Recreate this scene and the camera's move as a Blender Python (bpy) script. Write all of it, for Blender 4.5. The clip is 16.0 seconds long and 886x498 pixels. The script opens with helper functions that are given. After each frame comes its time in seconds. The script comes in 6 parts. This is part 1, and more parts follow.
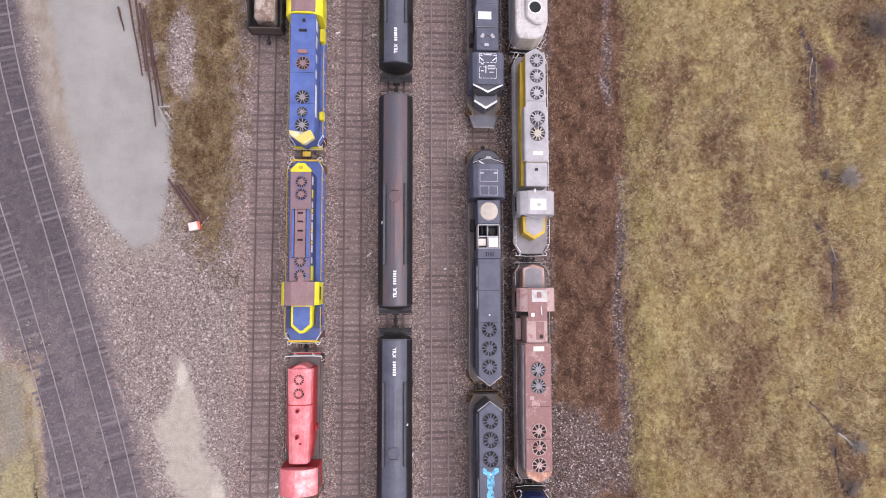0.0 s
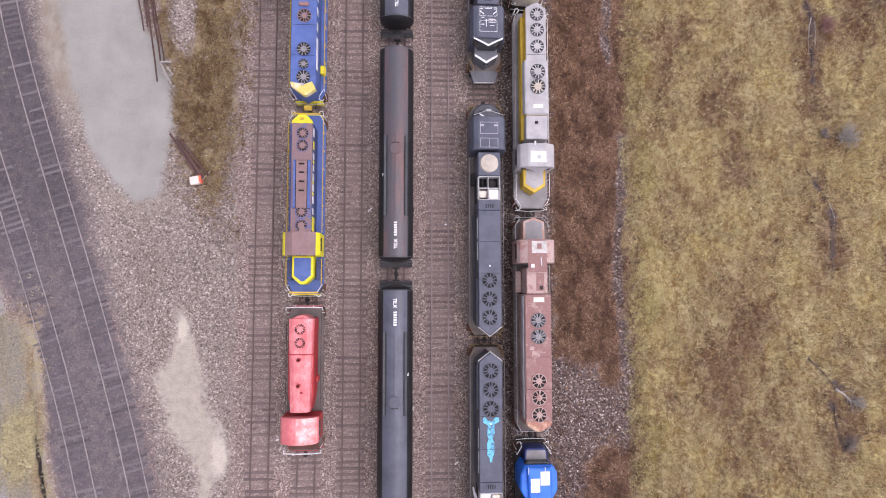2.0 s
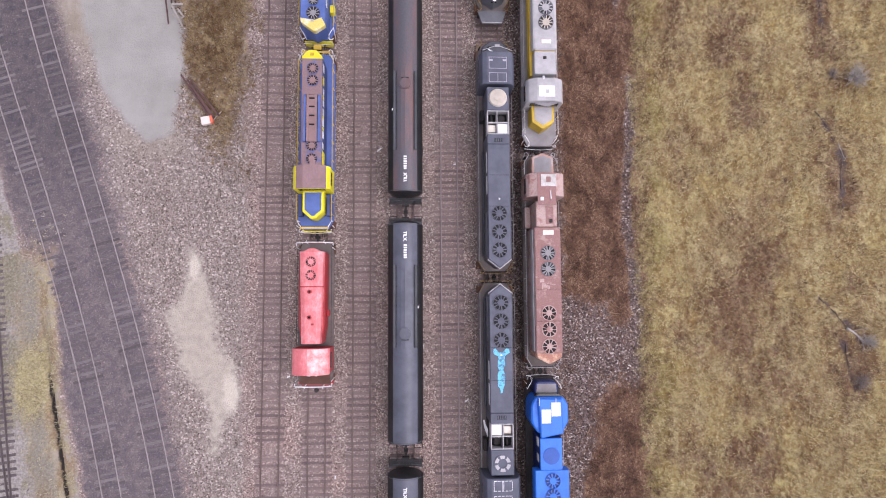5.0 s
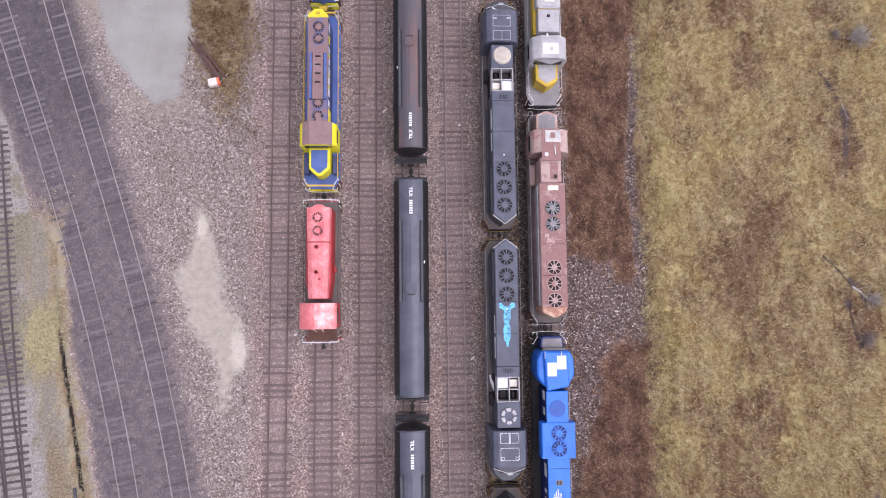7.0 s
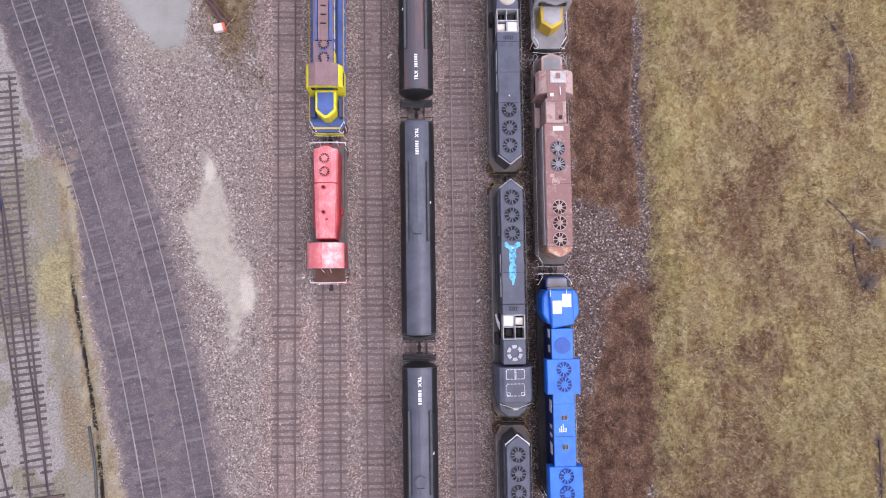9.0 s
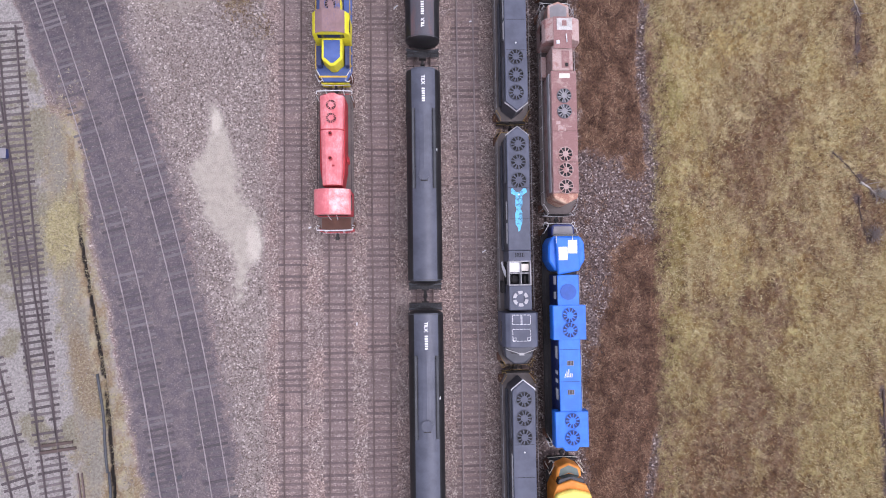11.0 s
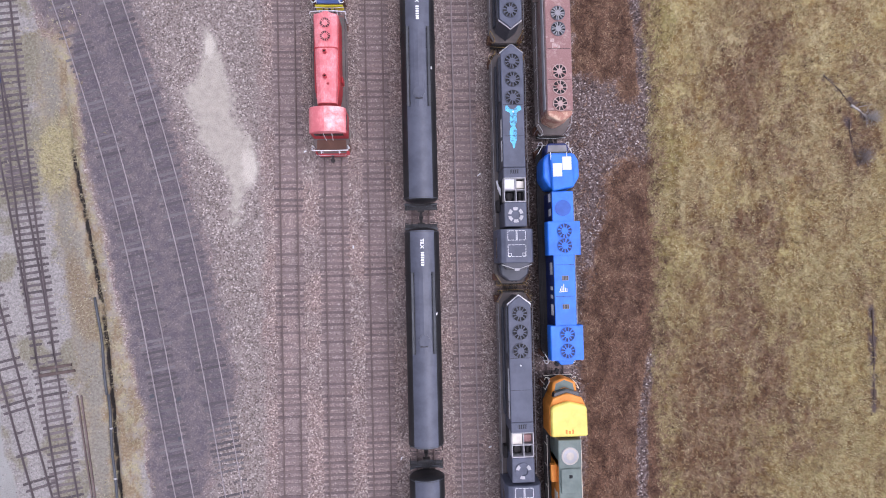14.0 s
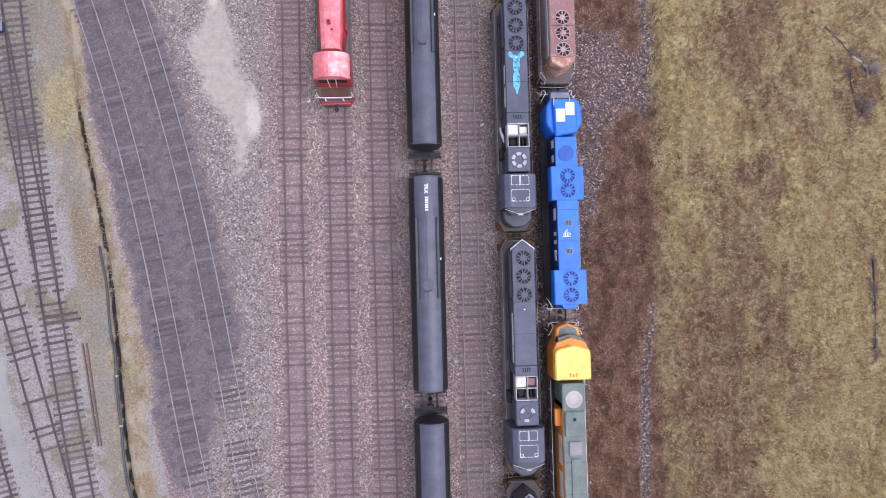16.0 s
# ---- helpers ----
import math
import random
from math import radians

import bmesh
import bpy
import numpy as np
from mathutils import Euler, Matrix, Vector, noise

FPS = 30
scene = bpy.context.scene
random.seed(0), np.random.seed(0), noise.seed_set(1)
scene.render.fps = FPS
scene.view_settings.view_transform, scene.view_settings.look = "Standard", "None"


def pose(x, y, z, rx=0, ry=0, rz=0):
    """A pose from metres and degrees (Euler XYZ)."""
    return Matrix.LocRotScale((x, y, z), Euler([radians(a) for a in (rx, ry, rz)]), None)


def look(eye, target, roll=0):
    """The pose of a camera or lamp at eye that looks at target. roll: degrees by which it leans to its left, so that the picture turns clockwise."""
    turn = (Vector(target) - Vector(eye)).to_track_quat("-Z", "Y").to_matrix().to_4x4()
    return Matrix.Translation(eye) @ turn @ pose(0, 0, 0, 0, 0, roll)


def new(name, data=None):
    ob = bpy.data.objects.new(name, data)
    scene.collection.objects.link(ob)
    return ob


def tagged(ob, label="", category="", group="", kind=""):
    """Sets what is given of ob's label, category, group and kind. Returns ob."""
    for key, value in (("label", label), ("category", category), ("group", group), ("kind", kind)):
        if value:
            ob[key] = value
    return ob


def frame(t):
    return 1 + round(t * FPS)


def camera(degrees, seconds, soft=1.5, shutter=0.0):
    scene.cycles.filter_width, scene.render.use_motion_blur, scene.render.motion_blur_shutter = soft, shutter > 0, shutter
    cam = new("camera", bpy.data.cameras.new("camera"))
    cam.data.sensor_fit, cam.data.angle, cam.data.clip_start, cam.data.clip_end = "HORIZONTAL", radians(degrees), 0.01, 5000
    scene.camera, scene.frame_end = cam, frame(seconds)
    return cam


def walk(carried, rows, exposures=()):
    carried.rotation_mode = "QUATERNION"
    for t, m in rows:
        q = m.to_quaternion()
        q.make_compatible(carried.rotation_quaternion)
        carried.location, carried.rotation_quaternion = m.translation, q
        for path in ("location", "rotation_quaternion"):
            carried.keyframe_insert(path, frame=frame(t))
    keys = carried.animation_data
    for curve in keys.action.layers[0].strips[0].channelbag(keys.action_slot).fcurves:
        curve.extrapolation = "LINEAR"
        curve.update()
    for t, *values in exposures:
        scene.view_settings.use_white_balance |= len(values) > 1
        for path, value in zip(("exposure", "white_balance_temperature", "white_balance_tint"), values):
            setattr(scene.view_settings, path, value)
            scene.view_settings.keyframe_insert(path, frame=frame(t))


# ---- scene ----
cam = camera(76.7, 16.0, soft=1.0)
EXPO = 0.4
PATH = [
    (0.0, -2.429, -2.859, 50.302, 3.82, -3.548, -0.105),
    (0.5, -2.492, -3.974, 50.19, 3.838, -3.546, -0.034),
    (1.0, -2.628, -4.906, 50.202, 3.64, -3.393, -0.057),
    (1.5, -2.5, -5.942, 50.198, 3.754, -3.407, 0.048),
    (2.0, -2.553, -6.926, 50.225, 3.878, -3.646, -0.055),
    (2.5, -2.685, -7.853, 50.185, 3.816, -3.513, -0.124),
    (3.0, -2.759, -8.871, 50.209, 4.05, -3.485, -0.178),
    (3.5, -2.809, -9.649, 50.141, 3.917, -3.292, -0.165),
    (4.0, -2.798, -10.728, 50.081, 3.99, -3.332, -0.106),
    (6.5, -3.274, -15.577, 49.923, 4.575, -2.785, -0.712),
    (7.0, -3.202, -16.632, 50.03, 4.56, -2.8, -0.599),
    (7.5, -3.37, -17.498, 50.087, 4.227, -2.884, -0.692),
    (8.0, -3.505, -18.468, 50.055, 3.919, -2.521, -0.954),
    (8.5, -3.515, -19.541, 50.036, 3.246, -2.54, -0.908),
    (9.0, -3.541, -20.49, 50.207, 3.206, -2.513, -0.829),
    (11.5, -4.092, -25.523, 50.099, 2.533, -2.428, -0.772),
    (12.0, -4.073, -26.451, 50.159, 2.393, -2.505, -0.761),
    (12.5, -4.082, -27.327, 50.115, 2.649, -2.878, -1.281),
    (13.0, -4.259, -28.627, 50.143, 1.936, -3.017, -1.476),
    (13.5, -4.279, -29.454, 50.177, 1.64, -2.89, -1.485),
    (14.0, -4.25, -30.489, 50.183, 1.703, -2.974, -1.316),
    (14.5, -4.416, -31.55, 50.243, 1.63, -3.058, -1.417),
    (15.0, -4.516, -32.398, 50.345, 1.52, -3.11, -1.69),
    (15.5, -4.71, -33.6, 50.381, 1.602, -3.058, -1.672),
    (16.0, -4.76, -34.952, 50.245, 1.623, -3.059, -1.478),
]
walk(cam, [(t, pose(*p)) for t, *p in PATH], exposures=[(0.0, EXPO, 6350, 25), (16.0, EXPO, 5800, 24)])


# ---------------------------------------------------------------- light
world = bpy.data.worlds.new("sky")
scene.world = world
world.use_nodes = True
wn, wl = world.node_tree.nodes, world.node_tree.links
sky = wn.new("ShaderNodeTexSky")
sky.sky_type, sky.sun_disc = "NISHITA", False
sky.sun_elevation, sky.sun_rotation = radians(66), radians(100)
sky.air_density, sky.dust_density, sky.ozone_density = 1.0, 4.0, 1.0
grey = wn.new("ShaderNodeHueSaturation")
grey.inputs["Saturation"].default_value = 0.25
wl.new(sky.outputs[0], grey.inputs["Color"])
wl.new(grey.outputs[0], wn["Background"].inputs["Color"])
wn["Background"].inputs["Strength"].default_value = 0.15
sun = new("sun", bpy.data.lights.new("sun", "SUN"))
sun.data.energy, sun.data.angle, sun.data.color = 0.8, radians(130), (1.0, 0.97, 0.93)
SUN_DIR = Vector((math.sin(radians(100)) * math.cos(radians(66)), math.cos(radians(100)) * math.cos(radians(66)), math.sin(radians(66))))
sun.matrix_world = look(SUN_DIR * 120, (0, 0, 0))


# ---------------------------------------------------------------- materials
def node_mat(name):
    m = bpy.data.materials.new(name)
    m.use_nodes = True
    return m, m.node_tree.nodes, m.node_tree.links, m.node_tree.nodes["Principled BSDF"]


def noise_node(n, l, scale, detail=4.0, rough=0.6, stretch=None):
    pos = n.new("ShaderNodeNewGeometry")
    src = pos.outputs["Position"]
    if stretch:
        mp = n.new("ShaderNodeMapping")
        mp.inputs["Scale"].default_value = stretch
        l.new(src, mp.inputs["Vector"])
        src = mp.outputs[0]
    t = n.new("ShaderNodeTexNoise")
    t.inputs["Scale"].default_value, t.inputs["Detail"].default_value, t.inputs["Roughness"].default_value = scale, detail, rough
    l.new(src, t.inputs["Vector"])
    return t.outputs["Fac"]


def ramp(n, l, src, stops):
    r = n.new("ShaderNodeValToRGB")
    e = r.color_ramp.elements
    while len(e) < len(stops):
        e.new(0.5)
    for k, (at, c) in enumerate(stops):
        e[k].position = at
        e[k].color = (*c, 1) if len(c) == 3 else c
    l.new(src, r.inputs["Fac"])
    return r.outputs["Color"]


def span(n, l, src, a, b):
    r = n.new("ShaderNodeMapRange")
    r.interpolation_type = "SMOOTHSTEP"
    r.inputs["From Min"].default_value, r.inputs["From Max"].default_value = a, b
    l.new(src, r.inputs["Value"])
    return r.outputs[0]


def mix(n, l, fac, a, b, how="MIX"):
    x = n.new("ShaderNodeMix")
    x.data_type, x.blend_type = "RGBA", how
    for sock, v in ((x.inputs[0], fac), (x.inputs[6], a), (x.inputs[7], b)):
        if isinstance(v, (int, float)):
            sock.default_value = v
        elif isinstance(v, tuple):
            sock.default_value = (*v, 1)
        else:
            l.new(v, sock)
    return x.outputs[2]


def bump(n, l, bsdf, src, strength, distance=0.02):
    b = n.new("ShaderNodeBump")
    b.inputs["Strength"].default_value, b.inputs["Distance"].default_value = strength, distance
    l.new(src, b.inputs["Height"])
    l.new(b.outputs[0], bsdf.inputs["Normal"])


def paint(name, base, dirt=(0.16, 0.12, 0.1), amount=0.35, rough=0.5, streak=1.0, metal=0.0, ior=1.5):
    """Weathered paint: broad fading, streaky dirt, fine grain."""
    m, n, l, b = node_mat(name)
    big = noise_node(n, l, 0.7, 5, 0.65)
    fine = noise_node(n, l, 9.0, 4, 0.7, (1.0, 0.35 * streak, 1.0))
    fade = mix(n, l, span(n, l, big, 0.3, 0.7), tuple(c * 0.82 for c in base), tuple(min(1, c * 1.12 + 0.006) for c in base))
    soil = span(n, l, fine, 0.72 - 0.45 * amount, 0.9 - 0.2 * amount)
    both = n.new("ShaderNodeMath")
    both.operation = "MULTIPLY"
    l.new(soil, both.inputs[0])
    l.new(span(n, l, big, 0.35, 0.75), both.inputs[1])
    l.new(mix(n, l, both.outputs[0], fade, dirt), b.inputs["Base Color"])
    r = n.new("ShaderNodeMapRange")
    r.inputs["To Min"].default_value, r.inputs["To Max"].default_value = max(0.05, rough - 0.12), min(1, rough + 0.15)
    l.new(fine, r.inputs["Value"])
    l.new(r.outputs[0], b.inputs["Roughness"])
    b.inputs["Metallic"].default_value = metal
    b.inputs["IOR"].default_value = ior
    bump(n, l, b, fine, 0.08, 0.01)
    return m


def island_mat(name, stops, rough=0.9, scale=0.35, dim=(0.72, 0.66, 0.62), lo=0.3, hi=0.7):
    """Colour that changes from piece to piece of one mesh."""
    m, n, l, b = node_mat(name)
    g = n.new("ShaderNodeNewGeometry")
    c = ramp(n, l, g.outputs["Random Per Island"], stops)
    big = noise_node(n, l, scale, 4, 0.65, (1.0, 0.6, 1.0))
    l.new(mix(n, l, span(n, l, big, lo, hi), c, mix(n, l, 1.0, c, dim, "MULTIPLY")), b.inputs["Base Color"])
    b.inputs["Roughness"].default_value = rough
    return m


M = {}
M["black"] = paint("black_loco_paint", (0.055, 0.058, 0.073), (0.10, 0.085, 0.075), 0.35, 0.42)
# same black with a lifted base: the roofs' sky sheen is put into the colour
M["black_roof"] = paint("black_roof_sheen", (0.08, 0.088, 0.124), (0.10, 0.09, 0.085), 0.3, 0.5)
M["deck_brown"] = paint("dirty_walkway", (0.135, 0.115, 0.108), (0.2, 0.16, 0.13), 0.5, 0.8)
M["frame"] = paint("grimy_underframe", (0.028, 0.025, 0.025), (0.09, 0.07, 0.055), 0.5, 0.8)
M["dark"] = paint("dark_recess", (0.012, 0.012, 0.014), (0.03, 0.025, 0.02), 0.3, 0.8)
# tank tops: sky reflection put into the colour; the sides keep plain black
M["tank_top"] = paint("blue_grey_sky_sheen", (0.082, 0.088, 0.118), (0.06, 0.058, 0.066), 0.3, 0.4)
M["tank_side"] = paint("black_tank_paint", (0.009, 0.0085, 0.01), (0.02, 0.017, 0.016), 0.3, 0.5)
M["white"] = paint("white_paint", (0.76, 0.76, 0.77), (0.45, 0.42, 0.4), 0.35, 0.5)
M["lavender"] = paint("dull_lavender_line", (0.42, 0.39, 0.45), (0.25, 0.24, 0.28), 0.4, 0.6)
M["cream"] = paint("cream_hatch", (0.75, 0.7, 0.6), (0.45, 0.4, 0.33), 0.3, 0.6)
M["blue"] = paint("faded_blue_paint", (0.075, 0.13, 0.36), (0.2, 0.14, 0.13), 0.4, 0.55)
M["blue_dark"] = paint("dark_blue_paint", (0.04, 0.055, 0.16), (0.12, 0.1, 0.1), 0.35, 0.55)
M["mauve"] = paint("rust_worn_roof", (0.27, 0.17, 0.165), (0.14, 0.12, 0.2), 0.6, 0.75)
M["yellow"] = paint("bright_yellow_paint", (0.8, 0.72, 0.02), (0.4, 0.3, 0.06), 0.2, 0.5)
M["ochre"] = paint("golden_yellow_paint", (0.62, 0.42, 0.04), (0.35, 0.24, 0.08), 0.3, 0.55)
M["ochre_dull"] = paint("grimy_ochre_paint", (0.34, 0.22, 0.07), (0.14, 0.1, 0.07), 0.6, 0.7)
M["red"] = paint("faded_red_paint", (0.74, 0.185, 0.2), (0.8, 0.48, 0.47), 0.9, 0.34)
M["red_dark"] = paint("red_side_paint", (0.42, 0.03, 0.035), (0.2, 0.05, 0.05), 0.35, 0.5)
M["grey_dark"] = paint("dull_dark_grey_paint", (0.13, 0.135, 0.155), (0.1, 0.09, 0.085), 0.3, 0.6)
M["beige"] = paint("dusty_beige_plate", (0.5, 0.45, 0.38), (0.3, 0.26, 0.22), 0.4, 0.7)
M["grey"] = paint("light_grey_paint", (0.42, 0.41, 0.42), (0.3, 0.27, 0.25), 0.35, 0.6)
M["grey_mid"] = paint("mid_grey_paint", (0.27, 0.26, 0.27), (0.2, 0.17, 0.15), 0.4, 0.65)


def mottled(name, base, patch, rough, scale=1.3, lo=0.46, hi=0.6, stretch=None):
    """Sun-bleached paint that has come off in patches."""
    m, n, l, b = node_mat(name)
    p = noise_node(n, l, scale, 7, 0.72, stretch)
    f = noise_node(n, l, 12, 3, 0.6)
    c = mix(n, l, span(n, l, p, lo, hi), base, patch)
    l.new(mix(n, l, span(n, l, f, 0.35, 0.75), c, mix(n, l, 1.0, c, (0.8, 0.76, 0.74), "MULTIPLY")), b.inputs["Base Color"])
    b.inputs["Roughness"].default_value = rough
    bump(n, l, b, f, 0.08, 0.01)
    return m


M["brown"] = mottled("flaking_maroon_paint", (0.31, 0.17, 0.158), (0.43, 0.3, 0.27), 0.72, 1.1, 0.5, 0.66)
M["pink"] = mottled("sun_bleached_red", (0.74, 0.2, 0.2), (0.86, 0.66, 0.65), 0.32, 0.9, 0.34, 0.7)
M["brown_pale"] = mottled("bleached_pink_primer", (0.5, 0.37, 0.34), (0.38, 0.2, 0.18), 0.75, 1.1, 0.48, 0.62)
M["dirty_white"] = mottled("dirty_white_paint", (0.62, 0.61, 0.59), (0.42, 0.4, 0.38), 0.55, 1.2, 0.45, 0.7)
M["load"] = mottled("rusty_scrap_load", (0.22, 0.15, 0.11), (0.5, 0.43, 0.37), 0.9, 1.1, 0.4, 0.6)
# rust streaks over the same painted sky sheen
M["tank_rust"] = mottled("rust_streaked_sky_sheen", (0.085, 0.082, 0.098), (0.165, 0.09, 0.086), 0.36, 0.9, 0.4, 0.72, (1.0, 0.16, 1.0))
M["worn_blue"] = mottled("rust_worn_blue_roof", (0.25, 0.165, 0.17), (0.125, 0.14, 0.3), 0.7, 0.8, 0.53, 0.63)
M["yellow_pale"] = mottled("chalky_yellow_paint", (0.72, 0.6, 0.16), (0.78, 0.72, 0.5), 0.6, 1.4)
M["cyan"] = mottled("sky_blue_graffito_paint", (0.07, 0.2, 0.32), (0.13, 0.55, 0.85), 0.5, 3.2, 0.4, 0.5)
M["rust"] = mottled("orange_rust", (0.66, 0.46, 0.33), (0.45, 0.22, 0.16), 0.8, 1.3, 0.44, 0.56)
M["peach"] = mottled("flaking_peach_paint", (0.5, 0.3, 0.24), (0.5, 0.4, 0.37), 0.75, 1.6)
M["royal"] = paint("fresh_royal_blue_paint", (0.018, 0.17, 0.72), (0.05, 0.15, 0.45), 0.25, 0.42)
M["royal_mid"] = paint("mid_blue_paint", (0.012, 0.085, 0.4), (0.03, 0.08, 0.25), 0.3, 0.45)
# deepest of the three blues: hood sides, nose and fan wells
M["royal_dark"] = paint("deep_blue", (0.008, 0.022, 0.13), (0.02, 0.03, 0.09), 0.25, 0.45)
M["orange"] = paint("orange_loco_paint", (0.75, 0.27, 0.03), (0.35, 0.16, 0.07), 0.35, 0.5)
M["lemon"] = paint("pale_yellow_cab_roof", (0.82, 0.68, 0.13), (0.78, 0.5, 0.12), 0.35, 0.4)
M["green"] = paint("faded_grey_green_paint", (0.16, 0.2, 0.175), (0.3, 0.24, 0.2), 0.45, 0.65)
M["glass"] = paint("dark_windscreen", (0.02, 0.022, 0.026), (0.05, 0.05, 0.05), 0.2, 0.12)

M["step_rust"] = paint("rust_brown_steps", (0.12, 0.058, 0.04), (0.22, 0.12, 0.07), 0.5, 0.85)
M["rail_top"] = paint("worn_rail", (0.27, 0.22, 0.215), (0.17, 0.12, 0.105), 0.4, 0.6, metal=0.15)
M["rail_rust"] = paint("rusty_rail", (0.17, 0.125, 0.115), (0.12, 0.08, 0.07), 0.5, 0.75, metal=0.2)
M["rail_bright"] = paint("bright_rail", (0.33, 0.29, 0.29), (0.17, 0.135, 0.13), 0.5, 0.55, metal=0.2)
M["rail_dark"] = paint("dull_dark_rail", (0.125, 0.1, 0.102), (0.09, 0.065, 0.06), 0.5, 0.7, metal=0.2)
M["wood"] = paint("weathered_timber", (0.1, 0.07, 0.06), (0.2, 0.15, 0.13), 0.5, 0.9)
M["timber_red"] = paint("reddish_brown_timber", (0.1, 0.052, 0.048), (0.17, 0.1, 0.09), 0.5, 0.9)
M["wood_grey"] = paint("bleached_dead_wood", (0.38, 0.35, 0.32), (0.2, 0.16, 0.14), 0.5, 0.9)
M["twig"] = paint("dry_twig", (0.24, 0.2, 0.18), (0.15, 0.12, 0.1), 0.4, 0.9)
M["concrete"] = paint("pale_block", (0.7, 0.6, 0.55), (0.5, 0.4, 0.36), 0.4, 0.8)
M["signal_red"] = paint("orange_red_paint", (0.75, 0.16, 0.08), (0.6, 0.3, 0.2), 0.4, 0.5)
M["pipe"] = paint("black_plastic_pipe", (0.06, 0.065, 0.075), (0.14, 0.13, 0.12), 0.4, 0.5)
M["letter"] = paint("white_lettering", (0.85, 0.85, 0.85), (0.6, 0.6, 0.6), 0.1, 0.5)


def sleeper_mat(name, base, spread):
    m, n, l, b = node_mat(name)
    oi = n.new("ShaderNodeObjectInfo")
    c = ramp(n, l, oi.outputs["Random"], [(0.0, tuple(v * (1 - spread) for v in base)), (0.6, base), (1.0, tuple(v * (1 + spread) for v in base))])
    grain = noise_node(n, l, 6, 5, 0.7, (0.5, 4.0, 1.0))
    stone = noise_node(n, l, 11, 3, 0.6)
    c = mix(n, l, span(n, l, grain, 0.35, 0.7), mix(n, l, 1.0, c, (0.7, 0.68, 0.68), "MULTIPLY"), c)
    c = mix(n, l, span(n, l, stone, 0.56, 0.72), c, (0.255, 0.2, 0.19))
    l.new(c, b.inputs["Base Color"])
    b.inputs["Roughness"].default_value = 0.9
    bump(n, l, b, grain, 0.4, 0.02)
    return m


M["tie"] = sleeper_mat("dusty_sleeper", (0.215, 0.165, 0.158), 0.25)
M["tie_main"] = sleeper_mat("main_line_sleeper", (0.155, 0.141, 0.147), 0.38)
M["tie_dark"] = sleeper_mat("dark_exposed_sleeper", (0.15, 0.127, 0.128), 0.4)


# ---------------------------------------------------------------- mesh helpers
def finish(name, bm, material, smooth=False):
    me = bpy.data.meshes.new(name)
    bmesh.ops.recalc_face_normals(bm, faces=bm.faces)
    bm.to_mesh(me)
    bm.free()
    me.materials.append(material)
    if smooth:
        for p in me.polygons:
            p.use_smooth = True
    return me


def part(name, bm, material, parent, label="", smooth=False):
    ob = new(name, finish(name, bm, material, smooth))
    ob.parent = parent
    if label:
        tagged(ob, label)
    return ob


def thing(name, m, label, category, group="", kind=""):
    ob = new(name)
    ob.matrix_basis = m
    return tagged(ob, label, category, group, kind)


def prism(pts, z0, z1, bev=0.0, bm=None):
    """A plan outline raised from z0 to z1."""
    own = bmesh.new()
    lo = [own.verts.new((x, y, z0)) for x, y in pts]
    hi = [own.verts.new((x, y, z1)) for x, y in pts]
    own.faces.new(lo), own.faces.new(hi)
    for k in range(len(pts)):
        j = (k + 1) % len(pts)
        own.faces.new((lo[k], lo[j], hi[j], hi[k]))
    return joined(own, bev, bm)


def joined(own, bev, bm):
    bmesh.ops.recalc_face_normals(own, faces=own.faces)
    if bev:
        bmesh.ops.bevel(own, geom=list(own.edges), offset=bev, segments=1, affect="EDGES", clamp_overlap=True)
    if bm is None:
        return own
    me = bpy.data.meshes.new("tmp")
    own.to_mesh(me)
    own.free()
    bm.from_mesh(me)
    bpy.data.meshes.remove(me)
    return bm


def box(x0, x1, y0, y1, z0, z1, bev=0.02, bm=None):
    return prism([(x0, y0), (x1, y0), (x1, y1), (x0, y1)], z0, z1, bev, bm)


def along(profile, y0, y1, bev=0.0, bm=None):
    """A cross-section in x and z drawn from y0 to y1."""
    own = bmesh.new()
    a = [own.verts.new((x, y0, z)) for x, z in profile]
    b = [own.verts.new((x, y1, z)) for x, z in profile]
    own.faces.new(a), own.faces.new(b)
    for k in range(len(profile)):
        j = (k + 1) % len(profile)
        own.faces.new((a[k], a[j], b[j], b[k]))
    return joined(own, bev, bm)


def disc(x, y, z0, z1, r, n=24, bm=None, r1=None):
    r1 = r if r1 is None else r1
    own = bmesh.new()
    lo = [own.verts.new((x + r * math.cos(2 * math.pi * k / n), y + r * math.sin(2 * math.pi * k / n), z0)) for k in range(n)]
    hi = [own.verts.new((x + r1 * math.cos(2 * math.pi * k / n), y + r1 * math.sin(2 * math.pi * k / n), z1)) for k in range(n)]
    own.faces.new(lo), own.faces.new(hi)
    for k in range(n):
        j = (k + 1) % n
        own.faces.new((lo[k], lo[j], hi[j], hi[k]))
    return joined(own, 0, bm)


def ring(x, y, z0, z1, r0, r1, n=24, bm=None, a0=0.0, a1=2 * math.pi):
    """A flat ring, or a piece of one."""
    own = bmesh.new()
    full = a1 - a0 > 6.28
    steps = n if full else n + 1
    rows = []
    for k in range(steps):
        a = a0 + (a1 - a0) * k / n
        c, s = math.cos(a), math.sin(a)
        rows.append([own.verts.new((x + r * c, y + r * s, z)) for r, z in ((r0, z0), (r1, z0), (r1, z1), (r0, z1))])
    for k in range(n):
        p, q = rows[k], rows[(k + 1) % steps]
        for i in range(4):
            j = (i + 1) % 4
            own.faces.new((p[i], p[j], q[j], q[i]))
    if not full:
        own.faces.new(rows[0]), own.faces.new(rows[-1])
    return joined(own, 0, bm)


